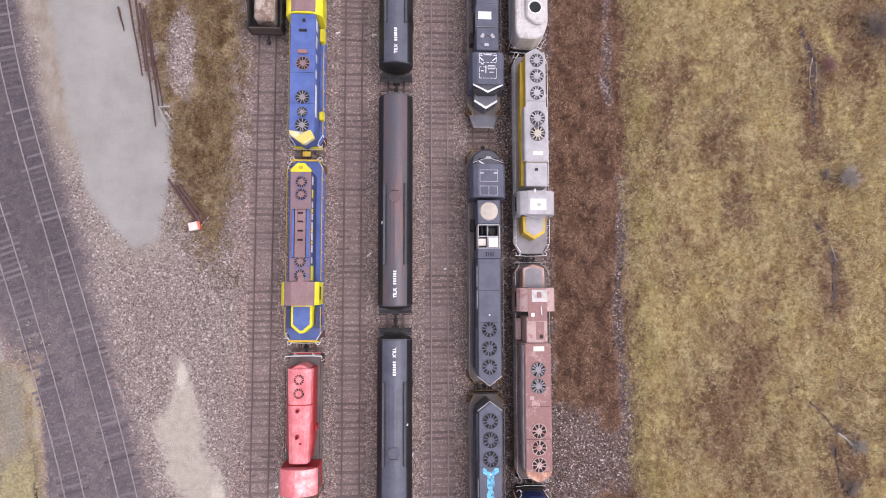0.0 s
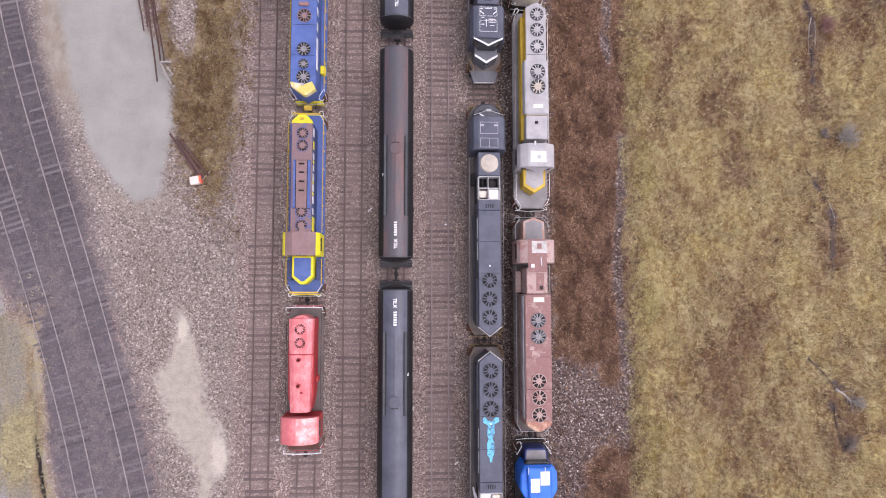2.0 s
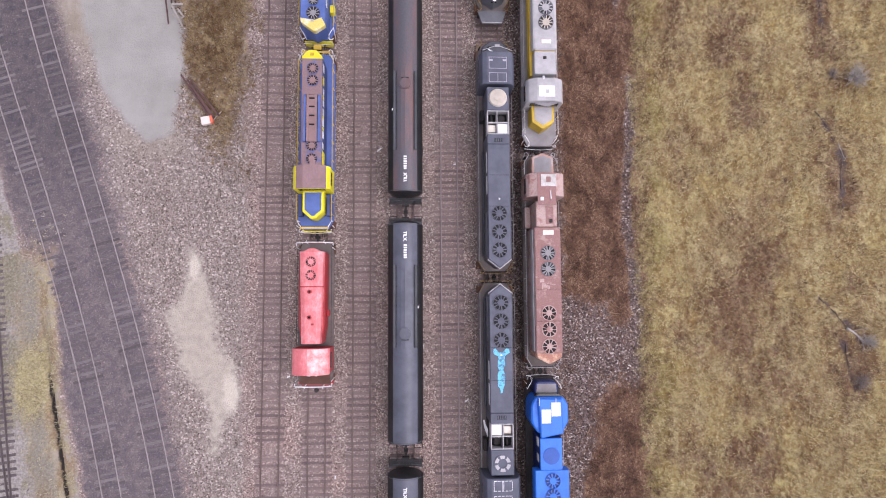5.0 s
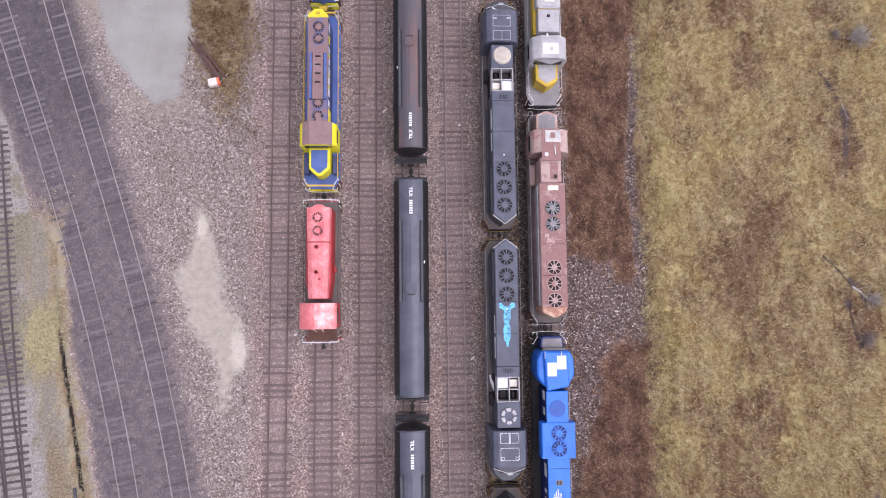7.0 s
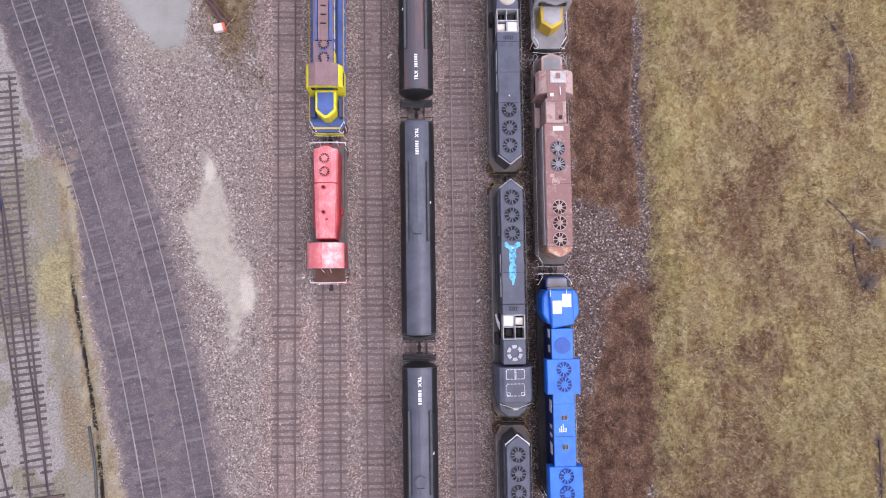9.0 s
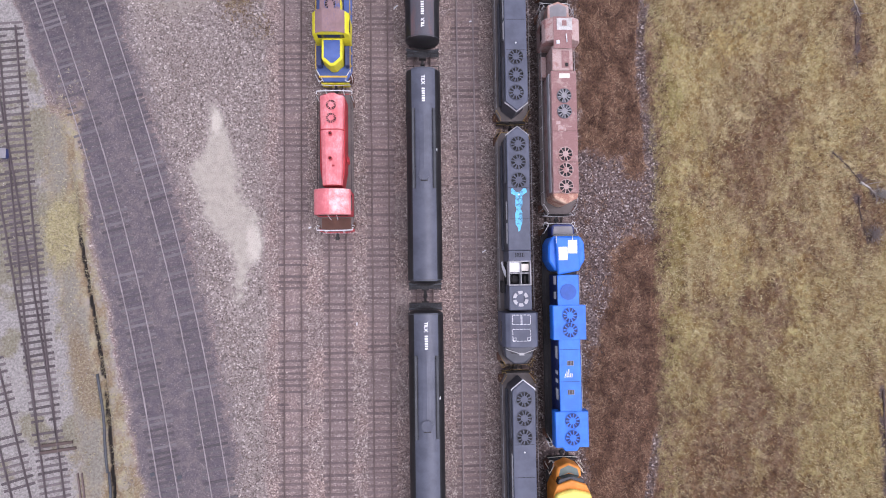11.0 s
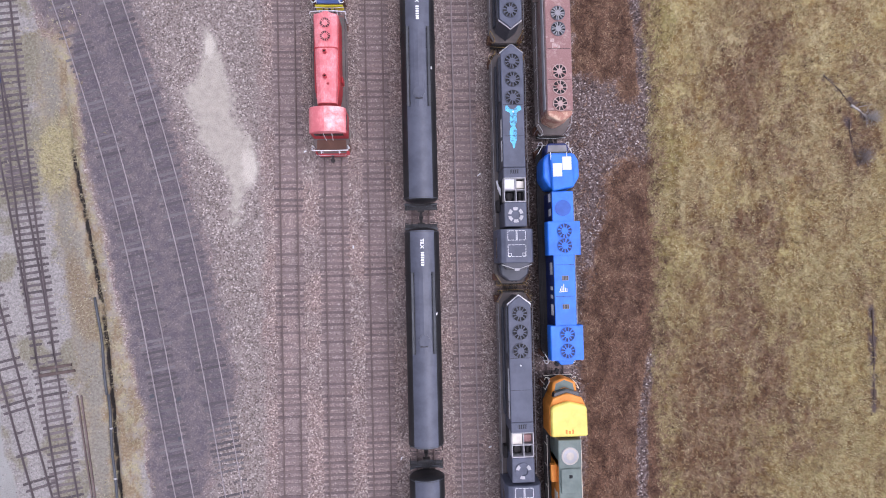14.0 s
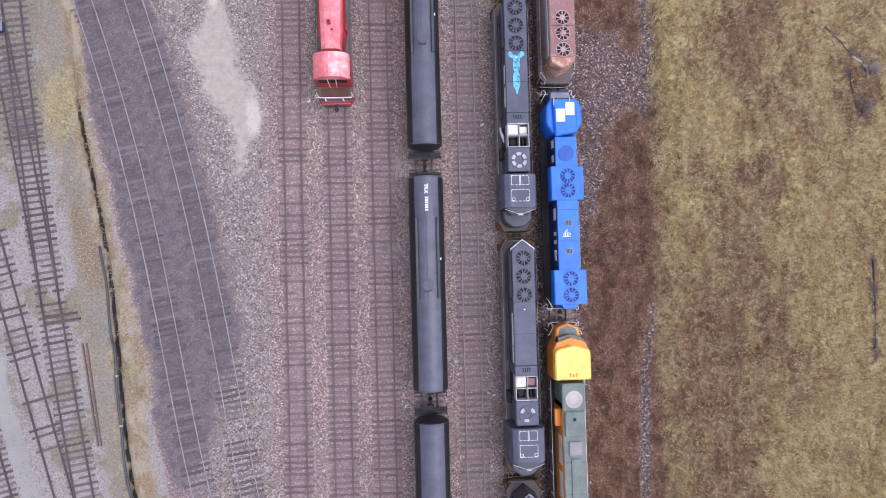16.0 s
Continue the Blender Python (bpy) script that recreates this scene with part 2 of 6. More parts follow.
def tube(pts, r, n=6, bm=None):
    """A round bar through the points."""
    own = bmesh.new()
    pts = [Vector(p) for p in pts]
    loops = []
    for k, p in enumerate(pts):
        d = (pts[min(k + 1, len(pts) - 1)] - pts[max(k - 1, 0)]).normalized()
        up = Vector((0, 0, 1)) if abs(d.z) < 0.9 else Vector((1, 0, 0))
        u = d.cross(up).normalized()
        v = d.cross(u)
        rr = r[k] if isinstance(r, (list, tuple)) else r
        loops.append([own.verts.new(p + rr * (math.cos(2 * math.pi * i / n) * u + math.sin(2 * math.pi * i / n) * v)) for i in range(n)])
    for a, b in zip(loops, loops[1:]):
        for i in range(n):
            j = (i + 1) % n
            own.faces.new((a[i], a[j], b[j], b[i]))
    own.faces.new(loops[0]), own.faces.new(loops[-1])
    return joined(own, 0, bm)


# ---------------------------------------------------------------- plan of the tracks
YARD = {1: -15.2, 2: -11.25, 3: -7.42, 4: -3.58, 5: 0.38, 6: 4.22, 7: 8.22}


def curve_through(pts, degree):
    c = np.polyfit([(p[1] + 15) / 40 for p in pts], [p[0] for p in pts], degree)
    return lambda y: np.polyval(c, (np.asarray(y, float) + 15) / 40)


main_a = curve_through([(-38.7, 22.4), (-34.1, 4.9), (-32.5, 0.4), (-28.55, -11), (-27.05, -17.4), (-26.0, -21.5), (-24.9, -25.7), (-23.3, -33), (-22.1, -38.9), (-21.57, -41.5), (-20.17, -50.8), (-19.6, -54)], 4)
main_b = curve_through([(-43.2, 20), (-38.93, 4.9), (-36.8, 0.4), (-32.93, -11), (-31.46, -17.4), (-30.35, -21.0), (-29.34, -25.2), (-27.75, -32.2), (-26.3, -39.2), (-24.45, -50.4)], 4)
side_1 = curve_through([(-40.2, -2), (-39.3, -11), (-38.15, -20.9), (-36.77, -32.8), (-35.96, -38.1), (-34.7, -46.35), (-33.4, -54.2)], 3)
side_2 = curve_through([(-43.0, -24), (-40.6, -32.7), (-39.45, -37.9), (-38.2, -42.6), (-36.9, -47.5), (-35.2, -53.5)], 2)
side_0 = lambda y: side_1(y) - 0.0095 * np.maximum(0, np.asarray(y, float) + 38.5) ** 1.55
side_3 = lambda y: side_2(y) - 5.0


# ---------------------------------------------------------------- ground
def lattice(seed):
    return np.random.RandomState(seed).rand(64, 64)


def fbm(x, y, scale, seed, octaves=4):
    out, amp, tot = 0.0, 1.0, 0.0
    for o in range(octaves):
        g = lattice(seed + o)
        u, v = x * scale * 2 ** o + 7.3 * o, y * scale * 2 ** o + 3.1 * o
        i, j = np.floor(u).astype(int), np.floor(v).astype(int)
        f, h = u - i, v - j
        f, h = f * f * (3 - 2 * f), h * h * (3 - 2 * h)
        i0, i1, j0, j1 = i % 64, (i + 1) % 64, j % 64, (j + 1) % 64
        out = out + amp * ((g[i0, j0] * (1 - f) + g[i1, j0] * f) * (1 - h) + (g[i0, j1] * (1 - f) + g[i1, j1] * f) * h)
        tot, amp = tot + amp, amp * 0.55
    return out / tot


def inside(x, y, poly):
    """Signed distance to an outline, positive inside."""
    d = np.full(np.shape(x), 1e9)
    sign = np.zeros(np.shape(x), bool)
    for (ax, ay), (bx, by) in zip(poly, poly[1:] + poly[:1]):
        ex, ey = bx - ax, by - ay
        t = np.clip(((x - ax) * ex + (y - ay) * ey) / (ex * ex + ey * ey), 0, 1)
        d = np.minimum(d, np.hypot(x - ax - t * ex, y - ay - t * ey))
        if ey:
            sign ^= ((ay > y) != (by > y)) & (x < ex * (y - ay) / ey + ax)
    return np.where(sign, d, -d)


def step(v, soft):
    t = np.clip(v / soft * 0.5 + 0.5, 0, 1)
    return t * t * (3 - 2 * t)


LOT = [(-36.5, 34), (-34.5, 22.6), (-32.3, 12.4), (-30.9, 6.4), (-28.6, 2.5), (-26.4, 0.5), (-24.3, 1.3), (-23.5, 6.0), (-23.5, 11.0), (-24.7, 14.6), (-26.0, 16.2), (-26.8, 19.7), (-27.7, 22.9), (-29.5, 34)]
SAND = [(-22.4, -8.9), (-21.6, -9.7), (-20.8, -11.8), (-20.2, -14.4), (-19.7, -17.0), (-18.3, -19.7), (-17.9, -22.0), (-18.6, -23.4), (-19.3, -25.4), (-19.9, -27.2), (-20.3, -25.6), (-20.7, -23.0), (-21.6, -20.6), (-22.9, -18.8), (-23.7, -17.0), (-24.1, -14.9), (-23.0, -13.1), (-22.6, -11.0)]
WEEDS = [(-27.0, 30), (-25.0, 17), (-23.4, 10.8), (-22.8, 4.0), (-21.0, 0.5), (-18.6, -1.5), (-18.2, 5), (-17.4, 12), (-17.6, 30)]
SHOULDER = [(10.5, -13.5), (14.8, -14.0), (15.4, -15.6), (17.3, -16.5), (17.3, -19.5), (14.5, -22.5), (13.4, -25.2), (12.6, -28.0), (11.6, -32.0), (10.4, -36), (10.0, -14)]
BLOTS = [(28, -13.5, 4, 6.5, 1.1), (25.5, -32, 4.5, 12, 0.85), (26.8, 10.7, 2.4, 3.2, 1.1), (21.8, 11.5, 2.2, 5, 0.6), (28, 3.8, 2, 2.2, 1.2), (22.5, -44, 3.2, 7, 0.35), (26, -46, 4, 8, 0.6), (43, 22, 6, 5, 1.3), (22, -52, 4, 10, 1.0), (38, -20, 1.6, 3, 1.6), (37.4, -2.5, 1.2, 4, 1.6), (36.3, 15, 1.3, 5, 1.2), (21.5, 18, 2.5, 6, 0.5)]
SCARS = [[(35.3, 21.4), (36.3, 18.9), (36.2, 12.4)], [(35.1, 4.0), (37.0, 1.1), (37.6, -0.6), (37.2, -6.1)], [(34.5, -13.6), (38.4, -17.4)], [(36.6, -17.8), (37.5, -21.8)], [(38.2, -35.6), (37.9, -44.8)]]
PIPE_LINE = curve_through([(-34.6, -16), (-33.6, -22.9), (-32.7, -27.4), (-31.8, -32.9), (-31.15, -36.8), (-30.9, -40.7), (-30.85, -44.6), (-30.4, -48.5), (-29.8, -51.9), (-29.0, -57)], 4)


def zones(x, y):
    n1, n2 = fbm(x, y, 0.35, 11), fbm(x, y, 1.1, 31)
    w = (n1 - 0.5) * 2.2 + (n2 - 0.5) * 1.2
    a, b, s1, s2 = main_a(np.clip(y, -64, 32)), main_b(np.clip(y, -64, 32)), side_1(np.clip(y, -64, 10)), side_2(np.clip(y, -64, 0))
    pipe = PIPE_LINE(np.clip(y, -60, 0))
    z = {}
    # the main lines' dark fine ballast
    east = a + 1.9 + 0.5 * w - 3.6 * step(-44.5 - y, 4.0) - 2.5 * step(-51 - y, 3.0)
    west = b - 2.6 + 0.35 * w
    z["fine"] = step(east - x, 2.6) * step(x - west, 1.6) * step(y + 55, 4)
    z["oily"] = z["fine"] * np.maximum(step(0.72 - np.abs(x - a), 0.25), step(0.72 - np.abs(x - b), 0.25))
    z["pale"] = step(west - x, 0.5)
    z["tufted"] = z["pale"] * np.maximum(step(fbm(x, y, 0.4, 171) - 0.5, 0.16) * 0.8, step(y + 25, 7) * step(-4 - y, 4) * (0.3 + 0.7 * step(n1 - 0.42, 0.2)))
    z["grime"] = z["fine"] * step(y + 3, 9)
    lot = inside(x, y, LOT)
    path = step(0.75 + 0.3 * w - np.abs(x - s2 + 2.75), 0.4) * step(-38 - y, 3)
    z["lot"] = np.maximum(step(lot + 0.3 * w, 0.9), path)
    z["sand"] = np.clip(step(inside(x, y, SAND) + 0.1 + 0.55 * w, 1.1), 0, 1)
    z["powder"] = np.clip(np.exp(-((x + 22.0 + 0.2 * w) / 0.5) ** 2 - ((y + 10.6) / 1.3) ** 2) + np.exp(-((x + 18.7 + 0.3 * w) / 0.75) ** 2 - ((y + 21.5) / 1.9) ** 2), 0, 1)
    pocket = np.exp(-((x + 22.7 + 0.35 * w) / 1.5) ** 2 - ((y - 18.5) / 4.6) ** 2)
    weeds = step(inside(x, y, WEEDS) + 1.2 * w, 2.4) * step(-lot, 0.5) * (1 - step(pocket - 0.45, 0.3)) * (0.5 + 0.5 * step(y - 3.5, 4)) * (0.35 + 0.65 * step(fbm(x, y, 0.3, 141) - 0.4 + 0.1 * step(y - 4, 3), 0.16))
    z["verge"] = step(lot + 1.9 + 0.8 * w, 1.6) * step(-lot + 0.3, 0.6) * np.maximum(step(-26.5 - x, 4) * step(y - 8, 6), 0.55 * step(2.5 - y, 2))
    # grass bank between the main lines and the siding
    bank = step(x - (s1 + 2.3 + 0.8 * w), 1.3) * step((pipe + 1.2 + 1.4 * step(-36 - y, 8) + 0.6 * w) - x, 1.0) * step(-9 - y + w, 4)
    z["bank"] = bank
    z["earth"] = bank * step(pipe - 0.3 + 0.5 * w - x, 0.8) * (0.45 + 0.5 * step(n1 - 0.42, 0.2))
    # mask of the strip that gets the trench's painted shade
    z["trench"] = np.exp(-((x - pipe - 0.2) / 0.2) ** 2) * step(-19 - y, 2) * step(n2 - 0.28, 0.2)
    z["fine"] = z["fine"] * (1 - bank)
    knoll = np.exp(-((x + 35.2 + 0.5 * w) / 1.5) ** 2 - ((y + 20.3) / 3.0) ** 2)
    stain = np.exp(-((x - pipe + 1.25 + 0.4 * w) / 0.9) ** 2 - ((y + 32.5) / 4.2) ** 2)
    z["straw"] = np.clip(1.2 * knoll, 0, 1)
    z["stain"] = np.clip(1.1 * stain, 0, 1) * step(pipe + 0.1 - x, 0.3)
    # east side
    ditch = 17.0 + 0.35 * np.sin(y * 0.31) - 0.9 * step(y - 15, 6) - np.where(y < -36, (-36 - y) * 0.1, 0) + 0.4 * step(-34 - y, 4)
    strip = step(0.48 + 0.3 * w - np.abs(x - ditch), 0.3) * np.maximum(step(y + 21, 2), step(-38.5 - y, 0.8))
    strip = strip * np.maximum(step(fbm(x, y, 0.22, 123) - 0.4, 0.12), step(-37 - y, 1))
    edge = 10.7 + 0.5 * w
    brown = step(x - edge, 1.4) * step(18.2 + 1.0 * w - x, 2.2)
    patch = step(inside(x, y, SHOULDER) + 1.1 * w, 1.6)
    z["brown"] = brown * (1 - strip) * (1 - 0.9 * patch)
    field = step(x - (17.8 + 0.9 * w), 2.2)
    dark = np.zeros(np.shape(x))
    for cx, cy, rx, ry, k in BLOTS:
        dark = dark + k * np.exp(-((x - cx) / rx) ** 2 - ((y - cy) / ry) ** 2)
    blot = step(dark * 0.55 + (fbm(x, y * 0.7, 0.42, 77) - 0.5) * 1.25 + (n2 - 0.5) * 0.6 - 0.23, 0.5)
    z["field"] = field
    scar = np.zeros(np.shape(x))
    for line in SCARS:
        for (ax, ay), (bx, by) in zip(line, line[1:]):
            f = np.clip(((x - ax) * (bx - ax) + (y - ay) * (by - ay)) / ((bx - ax) ** 2 + (by - ay) ** 2), 0, 1)
            scar = np.maximum(scar, np.exp(-(np.hypot(x - ax - f * (bx - ax), y - ay - f * (by - ay)) / (0.42 + 0.5 * (n1 - 0.4))) ** 2))
    z["scar"] = scar * (0.25 + 0.65 * step(n2 - 0.44, 0.2))
    bed = np.zeros(np.shape(x))
    for c in YARD.values():
        bed = np.maximum(bed, step(1.2 + 0.15 * w - np.abs(x - c), 0.4))
    z["bed"] = bed
    z["blot"] = np.maximum(field * blot, 0)
    z["weeds"] = weeds
    z["olive"] = np.maximum(field * step(0.55 - np.abs(x - 18.6), 0.5) * step(n1 - 0.35, 0.2), field * np.maximum(step(-24 - y, 10) * 0.55, step(20.4 + 1.5 * w - x, 1.6) * step(n1 - 0.3, 0.3)))
    z["coarse"] = step(-17.6 + 0.5 * w - x, 0.9) * step(x - east, 0.3) * (1 - weeds * 0.5)
    tyre = step(0.16 + 0.1 * w - np.abs(x - 19.0), 0.2) * np.exp(-((y + 36) / 5) ** 2)
    six_foot = np.maximum(step(0.75 - np.abs(x - 6.25), 0.5), step(0.6 - np.abs(x - 10.2), 0.6)) * 0.9
    z["bare"] = np.clip(strip + patch + 0.6 * tyre + six_foot, 0, 1)
    depth = 0.6 * np.exp(-((x - pipe - 0.2) / 0.26) ** 2) * step(-15 - y, 3)
    z["height"] = -0.05 + 0.04 * (n2 - 0.5) - depth + field * (0.15 + 0.25 * (fbm(x, y, 0.12, 5) - 0.4)) + brown * 0.08 * n1 + bank * 0.15 * n1 - strip * 0.1
    return z


def axis(lo, hi, fine):
    core = np.arange(lo, hi + 1e-6, fine)
    far = np.array([1.0, 3, 7, 15, 30, 60, 120, 250, 500, 1000, 2000, 3500])
    return np.concatenate([lo - far[::-1], core, hi + far])


gx, gy = axis(-46, 50, 0.25), axis(-66, 36, 0.25)
GX, GY = np.meshgrid(gx, gy)
Z = zones(GX.ravel(), GY.ravel())
height = Z.pop("height")
nx, ny = len(gx), len(gy)
me = bpy.data.meshes.new("ground")
me.vertices.add(nx * ny)
me.vertices.foreach_set("co", np.stack([GX.ravel(), GY.ravel(), height], 1).ravel())
idx = np.arange(nx * ny).reshape(ny, nx)
quads = np.stack([idx[:-1, :-1], idx[:-1, 1:], idx[1:, 1:], idx[1:, :-1]], -1).reshape(-1, 4)
me.loops.add(quads.size)
me.loops.foreach_set("vertex_index", quads.ravel())
me.polygons.add(len(quads))
me.polygons.foreach_set("loop_start", np.arange(0, quads.size, 4))
me.polygons.foreach_set("loop_total", np.full(len(quads), 4))
me.update(calc_edges=True)
me.polygons.foreach_set("use_smooth", np.ones(len(quads), bool))
for key, value in Z.items():
    at = me.attributes.new("cover_" + key, "FLOAT", "POINT")
    at.data.foreach_set("value", np.asarray(value, np.float32))


def ground_mat():
    m, n, l, b = node_mat("yard_ground")
    warp = noise_node(n, l, 1.7, 7, 0.72)
    clump = noise_node(n, l, 1.15, 6, 0.68)
    swirl = noise_node(n, l, 0.9, 7, 0.7, (1.0, 0.55, 1.0))
    tint = noise_node(n, l, 0.13, 5, 0.6)
    fine = noise_node(n, l, 14, 3, 0.7)
    grass_n = noise_node(n, l, 5.0, 6, 0.75)
    broad = noise_node(n, l, 0.22, 4, 0.6)
    swath = noise_node(n, l, 0.85, 6, 0.66, (1.0, 0.5, 1.0))
    pos = n.new("ShaderNodeNewGeometry")

    def stones(scale, stops):
        v = n.new("ShaderNodeTexVoronoi")
        v.inputs["Scale"].default_value = scale
        l.new(pos.outputs["Position"], v.inputs["Vector"])
        sep = n.new("ShaderNodeSeparateColor")
        l.new(v.outputs["Color"], sep.inputs[0])
        return ramp(n, l, sep.outputs[0], stops), v.outputs["Distance"]

    def cover(key, a=0.35, b2=0.65, rough=0.7):
        at = n.new("ShaderNodeAttribute")
        at.attribute_name = "cover_" + key
        s = n.new("ShaderNodeMath")
        s.operation = "MULTIPLY_ADD"
        l.new(warp, s.inputs[0])
        s.inputs[1].default_value = rough
        s.inputs[2].default_value = -0.5 * rough
        t = n.new("ShaderNodeMath")
        l.new(s.outputs[0], t.inputs[0])
        l.new(at.outputs["Fac"], t.inputs[1])
        k = n.new("ShaderNodeMath")
        k.operation = "MULTIPLY"
        l.new(span(n, l, t.outputs[0], a, b2), k.inputs[0])
        l.new(span(n, l, at.outputs["Fac"], 0.0, 0.12), k.inputs[1])
        return k.outputs[0]

    yard, d1 = stones(11, [(0.0, (0.13, 0.097, 0.09)), (0.45, (0.238, 0.186, 0.17)), (0.85, (0.355, 0.29, 0.264)), (1.0, (0.6, 0.53, 0.47))])
    coarse, d2 = stones(8, [(0.0, (0.135, 0.11, 0.099)), (0.4, (0.25, 0.209, 0.188)), (0.85, (0.345, 0.293, 0.266)), (1.0, (0.58, 0.51, 0.465))])
    bare, d3 = stones(9, [(0.0, (0.05, 0.036, 0.033)), (0.55, (0.15, 0.11, 0.1)), (0.9, (0.25, 0.197, 0.182)), (1.0, (0.62, 0.56, 0.53))])
    c = mix(n, l, span(n, l, broad, 0.4, 0.62), yard, mix(n, l, 1.0, yard, (1.15, 1.08, 1.05), "MULTIPLY"))
    coarse = mix(n, l, span(n, l, swirl, 0.52, 0.7), coarse, mix(n, l, span(n, l, fine, 0.3, 0.7), (0.24, 0.2, 0.175), (0.36, 0.31, 0.28)))
    c = mix(n, l, cover("bed", 0.3, 0.8, 0.9), c, mix(n, l, 0.48, c, mix(n, l, span(n, l, clump, 0.3, 0.7), (0.2, 0.152, 0.143), (0.28, 0.219, 0.207))))
    c = mix(n, l, cover("coarse", 0.2, 0.8, 1.1), c, coarse)
    small, d4 = stones(16, [(0.0, (0.105, 0.095, 0.101)), (0.5, (0.137, 0.123, 0.13)), (0.92, (0.165, 0.148, 0.153)), (1.0, (0.26, 0.243, 0.24))])
    small = mix(n, l, span(n, l, clump, 0.3, 0.7), mix(n, l, 1.0, small, (0.78, 0.78, 0.82), "MULTIPLY"), mix(n, l, 1.0, small, (1.25, 1.18, 1.1), "MULTIPLY"))
    small = mix(n, l, 1.0, small, (1.08, 1.05, 1.07), "MULTIPLY")
    c = mix(n, l, cover("fine", 0.15, 0.85, 1.1), c, small)
    c = mix(n, l, cover("grime", 0.1, 0.9, 0.6), c, mix(n, l, 1.0, c, (0.72, 0.74, 0.76), "MULTIPLY"))
    c = mix(n, l, cover("oily", 0.2, 0.8, 0.8), c, mix(n, l, 1.0, c, (0.9, 0.9, 0.93), "MULTIPLY"))
    c = mix(n, l, cover("pale", 0.3, 0.7, 0.9), c, mix(n, l, span(n, l, grass_n, 0.3, 0.7), (0.2, 0.184, 0.17), (0.42, 0.39, 0.365)))
    c = mix(n, l, cover("tufted", 0.3, 0.8, 1.2), c, mix(n, l, span(n, l, grass_n, 0.3, 0.7), (0.15, 0.135, 0.095), (0.31, 0.285, 0.215)))
    c = mix(n, l, cover("verge", 0.2, 0.85, 1.2), c, mix(n, l, span(n, l, swirl, 0.3, 0.7), (0.25, 0.21, 0.165), (0.36, 0.32, 0.275)))
    c = mix(n, l, cover("lot", 0.15, 0.8, 0.55), c, mix(n, l, span(n, l, broad, 0.3, 0.7), mix(n, l, span(n, l, swirl, 0.2, 0.8), (0.268, 0.262, 0.24), (0.322, 0.315, 0.292)), (0.362, 0.355, 0.332)))
    c = mix(n, l, cover("sand", 0.2, 0.9, 1.6), c, mix(n, l, span(n, l, warp, 0.2, 0.8), (0.355, 0.318, 0.268), (0.485, 0.438, 0.37)))
    c = mix(n, l, cover("powder", 0.2, 0.8, 0.6), c, mix(n, l, span(n, l, warp, 0.3, 0.7), (0.5, 0.457, 0.385), (0.58, 0.535, 0.46)))
    c = mix(n, l, cover("weeds", 0.25, 0.75, 1.2), c, mix(n, l, span(n, l, clump, 0.38, 0.62), mix(n, l, span(n, l, grass_n, 0.25, 0.75), (0.1, 0.062, 0.034), (0.25, 0.165, 0.085)), mix(n, l, span(n, l, grass_n, 0.25, 0.75), (0.17, 0.125, 0.065), (0.4, 0.32, 0.18))))
    c = mix(n, l, cover("bank", 0.25, 0.8, 1.1), c, mix(n, l, span(n, l, swirl, 0.42, 0.58), mix(n, l, span(n, l, grass_n, 0.25, 0.75), (0.17, 0.12, 0.07), (0.36, 0.28, 0.18)), mix(n, l, span(n, l, clump, 0.4, 0.6), (0.33, 0.29, 0.24), mix(n, l, span(n, l, grass_n, 0.25, 0.75), (0.25, 0.218, 0.13), (0.48, 0.425, 0.265)))))
    c = mix(n, l, cover("earth", 0.2, 0.8, 1.0), c, mix(n, l, span(n, l, grass_n, 0.25, 0.75), (0.17, 0.153, 0.12), (0.33, 0.305, 0.255)))
    c = mix(n, l, cover("straw", 0.15, 0.7, 1.0), c, mix(n, l, span(n, l, grass_n, 0.3, 0.7), (0.2, 0.17, 0.085), (0.5, 0.445, 0.25)))
    c = mix(n, l, cover("stain", 0.15, 0.8, 1.1), c, mix(n, l, span(n, l, grass_n, 0.3, 0.7), (0.15, 0.11, 0.07), (0.35, 0.285, 0.2)))
    # near-black painted into the trench for the shade its modelled dip lacks
    c = mix(n, l, cover("trench", 0.35, 0.65, 0.5), c, (0.03, 0.026, 0.024))
    c = mix(n, l, cover("bare", 0.3, 0.7, 1.1), c, bare)
    c = mix(n, l, cover("brown", 0.3, 0.7, 1.1), c, mix(n, l, span(n, l, swirl, 0.36, 0.64), mix(n, l, span(n, l, grass_n, 0.25, 0.75), (0.06, 0.034, 0.025), (0.18, 0.1, 0.066)), mix(n, l, span(n, l, grass_n, 0.25, 0.75), (0.125, 0.066, 0.042), (0.35, 0.215, 0.135))))
    c = mix(n, l, cover("field", 0.3, 0.7, 1.0), c, mix(n, l, span(n, l, grass_n, 0.25, 0.75), (0.27, 0.216, 0.115), (0.54, 0.458, 0.255)))
    at2 = n.new("ShaderNodeAttribute")
    at2.attribute_name = "cover_field"
    k2 = n.new("ShaderNodeMath")
    k2.operation = "MULTIPLY"
    l.new(span(n, l, tint, 0.42, 0.62), k2.inputs[0])
    l.new(at2.outputs["Fac"], k2.inputs[1])
    c = mix(n, l, k2.outputs[0], c, mix(n, l, 1.0, c, (1.12, 1.14, 0.95), "MULTIPLY"))
    c = mix(n, l, cover("olive", 0.2, 0.9, 1.0), c, mix(n, l, span(n, l, grass_n, 0.25, 0.75), (0.19, 0.162, 0.062), (0.44, 0.39, 0.165)))
    c = mix(n, l, cover("blot", 0.1, 0.95, 1.1), c, mix(n, l, span(n, l, grass_n, 0.25, 0.75), (0.125, 0.085, 0.052), (0.36, 0.265, 0.158)))
    at = n.new("ShaderNodeAttribute")
